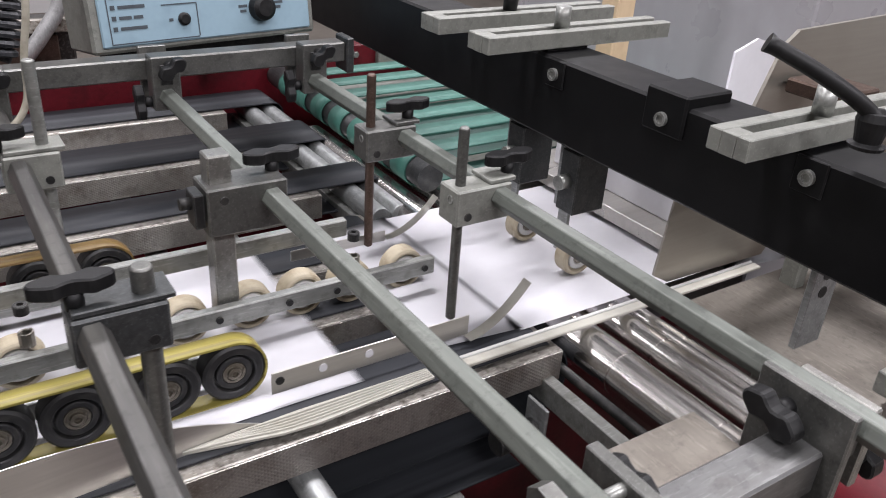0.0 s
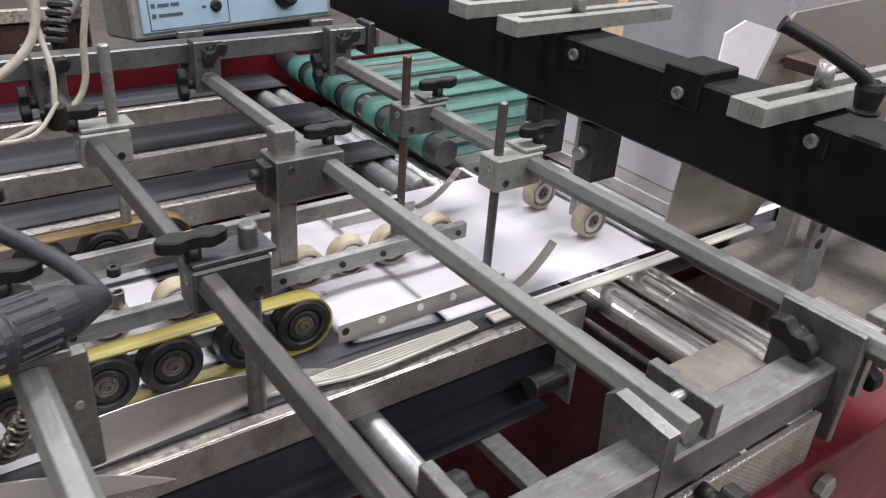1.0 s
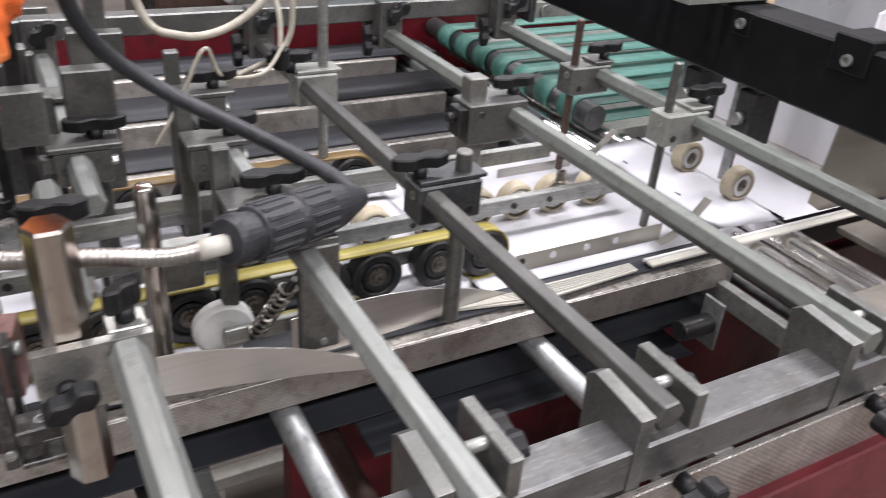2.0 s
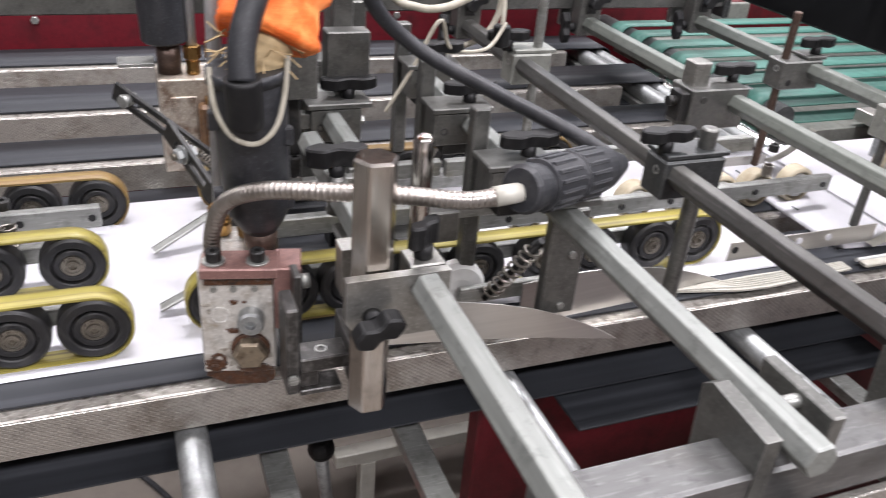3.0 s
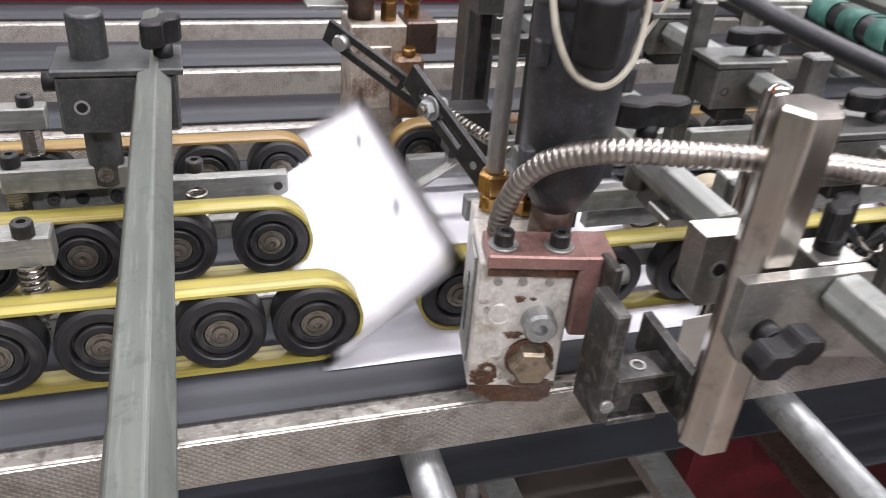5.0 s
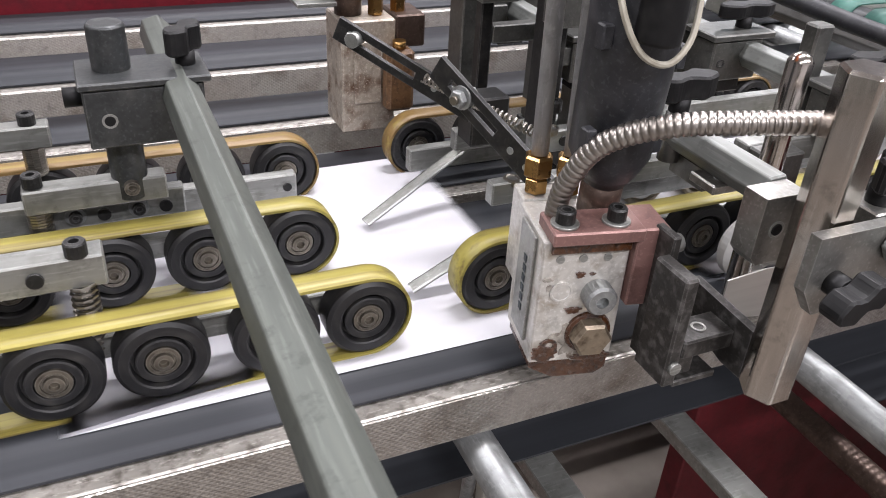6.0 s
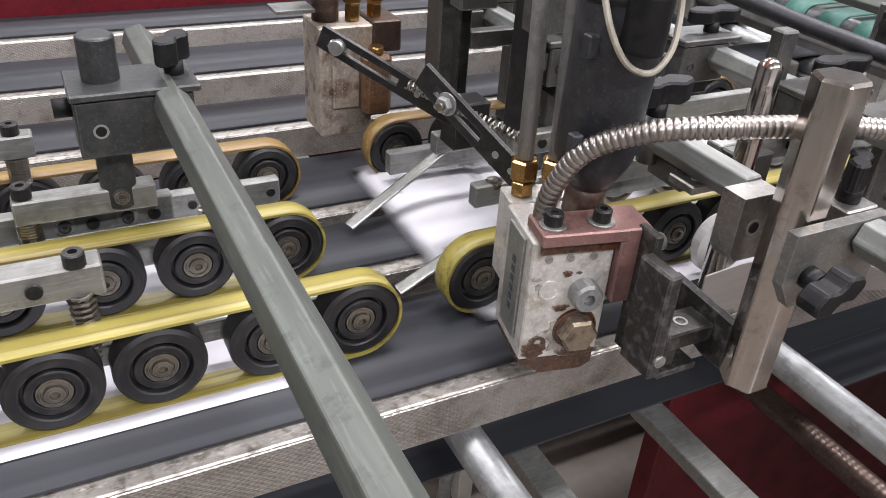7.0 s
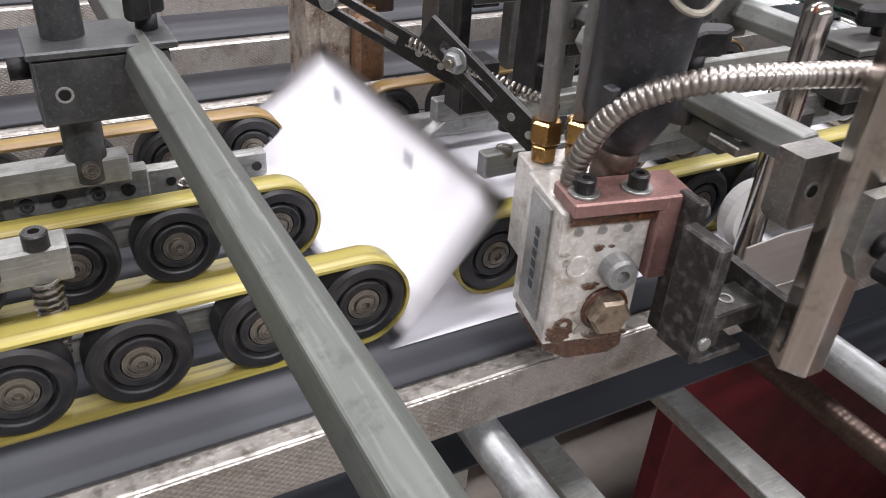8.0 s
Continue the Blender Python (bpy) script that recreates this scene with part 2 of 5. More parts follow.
WHITE_CABLE = material("white_cable", (0.31, 0.29, 0.235), 0.5, 0.0, 0.15, 10, 0.05, dirt=(0.18, 0.16, 0.12), dirt_amount=0.6, dirt_scale=20)
SPRING = material("spring_steel", (0.3, 0.28, 0.25), 0.3, 1.0, 0.1, 20, 0.05)
FLOOR = material("hall_floor_concrete", (0.155, 0.135, 0.115), 0.7, 0.0, 0.15, 3, 0.2, dirt=(0.09, 0.076, 0.064), dirt_amount=0.7, dirt_scale=0.9)
WALL = material("hall_wall_paint", (0.44, 0.43, 0.43), 0.7, 0.0, 0.04, 3, 0.1, dirt=(0.36, 0.35, 0.35), dirt_scale=0.5)
INK = material("panel_print", (0.04, 0.05, 0.06), 0.6, 0.0, 0.05)
WOOD = material("pallet_wood", (0.5, 0.38, 0.24), 0.7, 0.0, 0.2, 6, 0.2, (1, 1, 0.1), (0.35, 0.26, 0.16))
RODMAT = material("oiled_rod_steel", (0.095, 0.065, 0.052), 0.35, 0.6, 0.3, 20, 0.15, dirt=(0.045, 0.024, 0.018), dirt_amount=0.7, dirt_scale=20, wear=0.6, scratch=0.4)
TWINE_CRUST = material("pale_glue_film", (0.3, 0.28, 0.245), 0.4, 0.1, 0.4, 16, 0.5, dirt=(0.06, 0.028, 0.012), dirt_amount=1.0, dirt_scale=38, scratch=0.5)
GLOW = bpy.data.materials.new("tube_glow")
GLOW.use_nodes = True
GLOW.node_tree.nodes["Principled BSDF"].inputs["Emission Color"].default_value = (1, 0.98, 0.95, 1)
GLOW.node_tree.nodes["Principled BSDF"].inputs["Emission Strength"].default_value = 6


# ---- shapes ----
def box(bm, x0, x1, y0, y1, z0, z1, bevel=0.0008, m=None):
    r = bmesh.ops.create_cube(bm, size=1)
    vs = r["verts"]
    for v in vs:
        v.co = Vector((x0 + (v.co.x + 0.5) * (x1 - x0), y0 + (v.co.y + 0.5) * (y1 - y0), z0 + (v.co.z + 0.5) * (z1 - z0)))
    if m is not None:
        for v in vs:
            v.co = m @ v.co
    if bevel > 0:
        es = list({e for v in vs for e in v.link_edges})
        bmesh.ops.bevel(bm, geom=es, offset=bevel, segments=1, affect="EDGES", profile=0.5)
    return bm


def ring_sweep(bm, path, radii, seg=16, caps=True, turn=0.0):
    """A round (or, with six sides, hexagonal) bar along a path of points, with a radius at each."""
    path = [Vector(p) for p in path]
    if not isinstance(radii, (list, tuple)):
        radii = [radii] * len(path)
    t = (path[1] - path[0]).normalized()
    up = Vector((0, 0, 1)) if abs(t.z) < 0.9 else Vector((0, 1, 0))
    side = t.cross(up).normalized()
    rings = []
    for i, p in enumerate(path):
        a, b = path[max(i - 1, 0)], path[min(i + 1, len(path) - 1)]
        if (b - a).length > 1e-9:
            t = (b - a).normalized()
        side = (side - t * side.dot(t)).normalized()
        other = t.cross(side)
        rings.append([bm.verts.new(p + radii[i] * (math.cos(q) * side + math.sin(q) * other))
                      for q in (turn + 2 * math.pi * k / seg for k in range(seg))])
    smooth = seg > 8
    for r0, r1 in zip(rings, rings[1:]):
        for k in range(seg):
            f = bm.faces.new((r0[k], r0[(k + 1) % seg], r1[(k + 1) % seg], r1[k]))
            f.smooth = smooth
    if caps:
        bm.faces.new(rings[0][::-1])
        bm.faces.new(rings[-1])
    return bm


def cyl(bm, p0, p1, r, seg=20, chamfer=0.0):
    p0, p1 = Vector(p0), Vector(p1)
    if chamfer:
        d = (p1 - p0).normalized() * chamfer
        return ring_sweep(bm, [p0, p0 + d, p0 + d * 1.01, p1 - d * 1.01, p1 - d, p1], [r - chamfer, r, r, r, r, r - chamfer], seg)
    return ring_sweep(bm, [p0, p1], r, seg)


def hexbar(bm, p0, p1, af, chamfer=0.0012, turn=0.0, edge=0.0):
    p0, p1 = Vector(p0), Vector(p1)
    r = af / math.sqrt(3)
    d = (p1 - p0).normalized() * chamfer
    ring_sweep(bm, [p0, p0 + d, p1 - d, p1], [r - chamfer, r, r, r - chamfer], 6, True, turn)
    if edge:
        axis = (p1 - p0).normalized()
        es = [e for e in bm.edges if abs((e.verts[0].co - e.verts[1].co).normalized().dot(axis)) > 0.999]
        bmesh.ops.bevel(bm, geom=es, offset=edge, segments=2, affect="EDGES", profile=0.5)
    return bm


def lathe(bm, prof, axis_o, axis, seg=32):
    """Profile of (distance along the axis, radius) turned round it; open at both ends only where the radius is over zero."""
    o, a = Vector(axis_o), Vector(axis).normalized()
    s = a.orthogonal().normalized()
    u = a.cross(s)
    rings = [[bm.verts.new(o + a * h + max(r, 0.0001) * (math.cos(q) * s + math.sin(q) * u)) for q in (2 * math.pi * k / seg for k in range(seg))]
             for h, r in prof]
    for r0, r1 in zip(rings, rings[1:]):
        for k in range(seg):
            bm.faces.new((r0[k], r0[(k + 1) % seg], r1[(k + 1) % seg], r1[k]))
    return bm


def outline(bm, pts, o, ex, ey, depth):
    """A flat outline of (u, v) pairs given thickness along ex x ey."""
    o, ex, ey = Vector(o), Vector(ex), Vector(ey)
    n = ex.cross(ey).normalized() * depth
    a = [bm.verts.new(o + ex * u + ey * v) for u, v in pts]
    b = [bm.verts.new(p.co + n) for p in a]
    bm.faces.new(a[::-1])
    bm.faces.new(b)
    for k in range(len(a)):
        bm.faces.new((a[k], a[(k + 1) % len(a)], b[(k + 1) % len(a)], b[k]))
    bmesh.ops.recalc_face_normals(bm, faces=bm.faces[:])
    return bm


def coil(bm, p0, p1, r, turns, wire=0.0011):
    p0, p1 = Vector(p0), Vector(p1)
    a = (p1 - p0)
    s = a.orthogonal().normalized()
    u = a.normalized().cross(s)
    n = turns * 10
    return ring_sweep(bm, [p0 + a * (k / n) + r * (math.cos(k * 0.6283) * s + math.sin(k * 0.6283) * u) for k in range(n + 1)], wire, 6)


def smooth_path(pts, n=8):
    """A rounded line through the points."""
    pts = [Vector(p) for p in pts]
    out = []
    for i in range(len(pts) - 1):
        a, b, c, d = pts[max(i - 1, 0)], pts[i], pts[i + 1], pts[min(i + 2, len(pts) - 1)]
        for k in range(n):
            t = k / n
            out.append(0.5 * (2 * b + (c - a) * t + (2 * a - 5 * b + 4 * c - d) * t * t + (3 * b - a - 3 * c + d) * t ** 3))
    return out + [pts[-1]]


def belt_loop(xl, xr, y0, y1, z, r, th=0.0022):
    """A flat belt round two end wheels."""
    bm = B()
    pts = []
    for k in range(25):
        a = math.pi / 2 - math.pi * k / 24
        pts.append((xr + r * math.cos(a), z + r * math.sin(a)))
    for k in range(25):
        a = -math.pi / 2 - math.pi * k / 24
        pts.append((xl + r * math.cos(a), z + r * math.sin(a)))
    inner = [[bm.verts.new((px, y, pz)) for y in (y0, y1)] for px, pz in pts]
    cx = [xr] * 25 + [xl] * 25
    outer = []
    for (px, pz), c0 in zip(pts, cx):
        d = Vector((px - c0, 0, pz - z)).normalized() * th
        outer.append([bm.verts.new((px + d.x, y, pz + d.z)) for y in (y0, y1)])
    n = len(pts)
    for k in range(n):
        j = (k + 1) % n
        bm.faces.new((outer[k][0], outer[j][0], outer[j][1], outer[k][1])).smooth = True
        bm.faces.new((inner[k][1], inner[j][1], inner[j][0], inner[k][0]))
        bm.faces.new((outer[k][0], inner[k][0], inner[j][0], outer[j][0]))
        bm.faces.new((outer[k][1], outer[j][1], inner[j][1], inner[k][1]))
    for e in bm.edges:
        e.smooth = e.calc_face_angle(0.0) < 0.6
    return bm


def mesh_from(bm, name, mat):
    bmesh.ops.recalc_face_normals(bm, faces=bm.faces[:])
    me = bpy.data.meshes.new(name)
    bm.to_mesh(me)
    bm.free()
    me.materials.append(mat)
    return me


def thing(name, base, label, category, group="", kind=""):
    ob = new(name)
    ob.empty_display_size = 0.02
    ob.location = base
    return tagged(ob, label, category, group, kind)


def part(name, bm, mat, parent, label=""):
    ob = new(name, mesh_from(bm, name, mat))
    ob.parent = parent
    if parent.type == "EMPTY":
        ob.matrix_parent_inverse = Matrix.Translation(-Vector(parent.location))
    if label:
        ob["label"] = label
    return ob


def solid(name, bm, mat, label, category, group="", kind=""):
    return tagged(new(name, mesh_from(bm, name, mat)), label, category, group, kind)


B = bmesh.new


# ---- the hall ----
solid("floor", box(B(), -6, 6, -4.5, 6.5, -0.1, 0, 0), FLOOR, "worn beige concrete workshop floor", "floor", kind="structure")
solid("ceiling", box(B(), -6, 6, -4.5, 6.5, 3.6, 3.7, 0), WALL, "plain pale hall ceiling above the machine", "ceiling", kind="structure")
for nm, b in (("wall_north", (-6, 6, 6.5, 6.7)), ("wall_south", (-6, 6, -4.7, -4.5)), ("wall_west", (-6.2, -6, -4.7, 6.7)), ("wall_east", (6, 6.2, -4.7, 6.7))):
    solid(nm, box(B(), *b, 0, 3.6, 0), WALL, "plain off-white painted hall wall", "wall", kind="structure")
for lx in (-2.2, 0.2, 2.6):
    for ly in (-2.0, 0.9, 3.6):
        f = thing("ceiling_light", (lx, ly, 3.6), "white tube light fixed under the hall ceiling", "ceiling light", "hall ceiling lights")
        part("housing", box(B(), lx - 0.78, lx + 0.78, ly - 0.18, ly + 0.18, 3.56, 3.6, 0.004), WALL, f)
        part("diffuser", box(B(), lx - 0.75, lx + 0.75, ly - 0.16, ly + 0.16, 3.535, 3.56, 0.002), GLOW, f)

# ---- the machine bed ----
BED = 0.8395
BELTS = [(0.628, 0.735), (0.790, 0.868), (0.905, 1.016), (1.118, 1.200), (1.312, 1.425), (1.535, 1.635)]


def bed_lane(y0, y1, x0, x1, long_end):
    """A knurled support rail with a flat conveyor belt running on it."""
    lane = thing("conveyor_lane", (0, y0, 0.79), "flat grey conveyor belt on a knurled steel support rail", "conveyor", "lower conveyor lanes")
    part("support_rail", box(B(), x0, x1, y0 - 0.010, y1 + 0.004, 0.796, BED - 0.0035, 0.0012), RAILTOP, lane, "chipped steel rail")
    part("knurled_face", box(B(), x0, x1, y0 - 0.0118, y0 - 0.0102, 0.797, BED - 0.005, 0.0004), RAIL, lane, "stained diamond-knurled face strip")
    if long_end:
        part("belt", belt_loop(x0 - 0.3, 0.637, y0 + 0.004, y1, BED - 0.0232, 0.021, 0.0022), BELT, lane)
    else:
        part("belt", belt_loop(x0 - 0.3, x1 - 0.025, y0 + 0.004, y1, BED - 0.0522, 0.05, 0.0022), BELT, lane)
    return lane


for i, (a, b) in enumerate(BELTS):
    bed_lane(a, b, -1.7, 0.54 if i > 2 else 0.56 if i else 0.60, i > 2)

# cross pipes that carry the lanes towards the near beam
for x in (-0.93, -0.618, -0.318, -0.007, 0.299):
    solid("cross_pipe", cyl(B(), (x, 0.10, 0.774), (x, 1.66, 0.774), 0.0145), PIPE, "galvanised round pipe carrying the conveyor rails", "pipe", "cross pipes under the rails")
for x in (-0.24, -0.097, 0.45):
    solid("flat_cross_bar", box(B(), x - 0.014, x + 0.014, 0.08, 1.66, 0.69, 0.705, 0.001), ALU, "flat steel cross bar below the conveyor", "bar", "flat bars under the rails")

# red side frames
far = thing("gluing_machine", (0, 1.7, 0), "dark red painted steel side frame of the gluing machine", "machine frame", "machine side frames")
part("plate", box(B(), -1.8, 1.6, 1.66, 1.70, 0.12, 0.905, 0.002), RED, far)
for k in range(9):
    part("bolt", hexbar(B(), (-1.5 + 0.34 * k, 1.652, 0.885), (-1.5 + 0.34 * k, 1.66, 0.885), 0.013), ALU, far)
for x in (-1.6, 1.4):
    part("foot", box(B(), x - 0.05, x + 0.05, 1.64, 1.72, 0, 0.12, 0.003), RED, far)
part("bearing_plate", box(B(), 0.93, 1.10, 1.642, 1.6595, 0.862, 0.905, 0.002), GREY_PAINT, far, "grey bearing plate")
part("bearing", cyl(B(), (1.0, 1.632, 0.882), (1.0, 1.6415, 0.882), 0.018, 20), ALU, far)
near = thing("gluing_machine", (0, 0.26, 0), "dark red painted steel side frame of the gluing machine", "machine frame", "machine side frames")
part("plate", box(B(), 0.19, 1.6, 0.268, 0.312, 0.12, 0.899, 0.002), RED, near)
part("bolt", hexbar(B(), (0.523, 0.258, 0.872), (0.523, 0.268, 0.872), 0.02), ALU, near)
part("foot", box(B(), 1.3, 1.4, 0.22, 0.29, 0, 0.12, 0.003), RED, near)
cross = thing("lower_machine", (0.6, 1.0, 0), "dark red painted lower machine housing under the conveyor", "machine")
part("plate", box(B(), 0.03, 1.6, 0.74, 0.77, 0.0, 0.69, 0.002), RED, cross)
for k in range(5):
    part("bolt", hexbar(B(), (0.12 + 0.2 * k, 0.733, 0.66), (0.12 + 0.2 * k, 0.7398, 0.66), 0.013), ALU, cross)

c = thing("rusty_shaft", (0.066, 0.5, 0.66), "rust-stained threaded steel shaft low in the machine", "shaft")
part("core", cyl(B(), (0.066, 0.313, 0.66), (0.066, 0.739, 0.66), 0.0115, 20), RODMAT, c)
part("thread", ring_sweep(B(), [(0.066, 0.40 + 0.0016 * k, 0.66) for k in range(200)], [0.0130 if k % 4 < 2 else 0.0132 for k in range(200)], 16), RODMAT, c, "worn brown thread")

c = thing("ball_lever", (-0.085, 1.0, 0.3), "steel lever with a black ball knob low in the machine", "lever")
part("arm", cyl(B(), (-0.065, 1.10, 0.0), (-0.115, 0.985, 0.36), 0.011, 14), PIPE, c)
part("ball", lathe(B(), [(0.022 * (1 - math.cos(math.pi * k / 10)), 0.022 * math.sin(math.pi * k / 10)) for k in range(11)], (-0.115, 0.985, 0.355), (0, 0, 1), 20), PLASTIC, c, "black ball knob")
c = thing("lower_rail", (0.4, 1.155, 0.0), "cream painted rail on feet low under the conveyor", "rail")
part("rail", box(B(), -0.05, 0.9, 1.14, 1.17, 0.16, 0.19, 0.002), CREAM, c)
for xx in (0.0, 0.7):
    part("foot", box(B(), xx, xx + 0.03, 1.14, 1.17, 0.0, 0.1595, 0.002), CREAM, c)
solid("floor_cable", ring_sweep(B(), smooth_path([(-0.62, 1.62, 0.006), (-0.40, 1.38, 0.006), (-0.28, 1.12, 0.006), (-0.22, 0.8, 0.006)], 8), 0.006, 8), CABLE, "dark cable lying on the floor under the machine", "cable")
solid("red_crate", box(B(), -0.43, -0.375, 1.07, 1.215, 0.0, 0.06, 0.004), SIGNALRED, "small bright red plastic box on the floor", "box")

# near beam with its knurled walkway strip
nb = thing("near_beam", (0.2, 0.3, 0.95), "square steel beam carrying the ends of the hex bars", "beam")
part("tube", box(B(), -0.16, 0.519, 0.284, 0.318, 0.950, 0.985, 0.002), TOOLED, nb)
part("strip", box(B(), -0.16, 0.505, 0.2775, 0.2835, 0.893, 0.9495, 0.001), RAIL, nb, "diamond-knurled steel strip")
part("bracket", box(B(), 0.470, 0.505, 0.2845, 0.316, 0.8995, 0.9495, 0.002), PIPE, nb)
part("top_plate", box(B(), 0.392, 0.480, 0.3185, 0.362, 0.972, 0.980, 0.001), TABLE, nb, "worn brown steel plate")
part("top_plate", box(B(), -0.05, 0.30, 0.3185, 0.338, 0.948, 0.956, 0.001), RAIL, nb, "diamond-knurled ledge")

# far beam
fb = thing("far_beam", (0.2, 1.15, 1.03), "square steel beam carrying the far ends of the hex bars", "beam")
part("tube", box(B(), -0.9, 0.60, 1.150, 1.180, 1.022, 1.050, 0.002), BLOCK, fb)
part("post", box(B(), -0.84, -0.81, 1.151, 1.179, 0.0, 1.0215, 0.002), BLOCK, fb)
part("end_cap", box(B(), 0.6005, 0.612, 1.145, 1.185, 1.005, 1.056, 0.0015), CLAMPDARK, fb)


# ---- clamps, knobs, hex bars ----
def wing_points(w, h, n=28):
    return [(w * math.cos(a) * (1 + 0.10 * math.cos(4 * a)), h * math.sin(a) * (0.80 - 0.34 * math.cos(2 * a) * -1 + 0.10 * math.cos(6 * a)))
            for a in (2 * math.pi * k / n for k in range(n))]


def wing_knob(parent, p, axis="z", w=0.027, h=0.016, t=0.012, turn=0.0):
    """A black clamping knob with two lobes on a short screw."""
    p = Vector(p)
    bm = B()
    c, s = math.cos(turn), math.sin(turn)
    if axis == "z":
        ex, ey, n = Vector((c, s, 0)), Vector((-s, c, 0)), Vector((0, 0, 1))
    elif axis == "y":
        ex, ey, n = Vector((c, 0, s)), Vector((s, 0, -c)), Vector((0, -1, 0))
    else:
        ex, ey, n = Vector((0, c, s)), Vector((0, -s, c)), Vector((-1 if axis == "-x" else 1, 0, 0))
    outline(bm, wing_points(w, h), p + n * 0.009, ex, ey, t if ex.cross(ey).dot(n) > 0 else -t)
    bmesh.ops.bevel(bm, geom=bm.edges[:], offset=0.0015, segments=1, affect="EDGES")
    k = part("knob", bm, PLASTIC, parent, "black plastic wing knob")
    part("stem", cyl(B(), p - n * 0.004, p + n * 0.010, 0.007, 12), PLASTIC, k)
    return k


HZ = 1.006


def hex_rail(x, y0, y1, af, mat):
    label = {HEX: "greenish grey hexagonal steel cross bar held in clamps", HEX_MID: "worn dark grey-green hexagonal cross bar held in a clamp", HEX_DARK: "dark oiled hexagonal steel cross bar held in clamps",
             HEX_PALE: "pale zinc-plated hexagonal steel cross bar held in clamps"}[mat]
    return solid("hex_bar", hexbar(B(), (x, y0, HZ), (x, y1, HZ), af, turn=-radians(15 if x < -0.4 else 4), edge=0.0012), mat, label, "bar", "hexagonal cross bars")


for x, a, b, af, mat in ((-0.482, 0.18, 0.945, 0.0228, HEX_MID), (-0.160, 0.18, 0.4807, 0.0215, HEX_PALE), (-0.012, 0.266, 0.90, 0.0205, HEX_PALE), (0.132, 0.283, 1.16, 0.0205, HEX_DARK),
                         (0.332, 0.283, 1.16, 0.0205, HEX), (0.539, 0.14, 1.16, 0.0205, HEX), (-0.150, 0.70, 1.16, 0.0205, HEX_PALE), (-0.183, 0.546, 0.745, 0.0205, HEX_PALE)):
    hex_rail(x, a, b, af, mat)


def end_clamp(x, y=0.30, side=1):
    c = thing("end_clamp", (x, y, 0.985), "two-plate steel clamp holding a hex bar end on the beam", "clamp", "bar end clamps")
    part("plate", outline(B(), [(-0.022, -0.085), (0.028, -0.085), (0.034, 0.002), (0.026, 0.008), (-0.022, 0.004)], (x - 0.024, y + 0.005, HZ), (0, 1, 0), (0, 0, 1), 0.011), BLOCK, c)
    part("plate", box(B(), x + 0.024, x + 0.034, y - 0.015, y + 0.045, 0.93, HZ + 0.008, 0.001), BLOCK, c)
    part("bolt", cyl(B(), (x + 0.010, y + 0.012, HZ), (x + 0.036, y + 0.012, HZ), 0.0045, 10), ALU, c)
    wing_knob(c, (x + 0.036, y + 0.03, 0.985), "x", 0.02, 0.018, 0.013)
    wing_knob(c, (x + 0.020, y - 0.0265, 0.948), "y", 0.017, 0.015, 0.015, 0.5)
    return c


for x in (-0.012, 0.132, 0.332):
    end_clamp(x)
c = thing("end_clamp", (0.52, 0.30, 0.985), "blued steel block clamping a hex bar past the beam end", "clamp", "bar end clamps")
part("plate", box(B(), 0.5195, 0.5265, 0.272, 0.345, 0.915, 1.020, 0.0012), BLOCK, c)
part("cheek", box(B(), 0.5515, 0.560, 0.276, 0.335, 0.945, 1.012, 0.0012), GREY_STEEL, c)
part("saddle", box(B(), 0.5275, 0.5510, 0.280, 0.332, 0.972, 0.9940, 0.001), BLOCK, c)
wing_knob(c, (0.519, 0.318, 1.0), "-x", 0.021, 0.017, 0.014, 0.3)
wing_knob(c, (0.560, 0.285, 0.962), "x", 0.018, 0.015, 0.014, 0.9)
for x in (-0.150, 0.132, 0.332, 0.539):
    c = thing("end_clamp", (x, 1.15, 1.0), "blued steel clamp holding a hex bar on the far beam", "clamp", "far bar end clamps")
    part("block", box(B(), x - 0.018, x + 0.018, 1.122, 1.149, 0.988, 1.058, 0.0015), BLOCK, c)
    part("plate", box(B(), x - 0.018, x + 0.018, 1.181, 1.19, 0.99, 1.058, 0.001), BLOCK, c)
    part("notch", box(B(), x - 0.0075, x + 0.0075, 1.1195, 1.1215, 1.022, 1.048, 0.0005), DARK, c)
    wing_knob(c, (x + 0.004, 1.121, 1.046), "y", 0.018, 0.015, 0.013, 0.6)
    wing_knob(c, (x - 0.018, 1.136, 0.998), "-x", 0.021, 0.015, 0.012, 1.4)


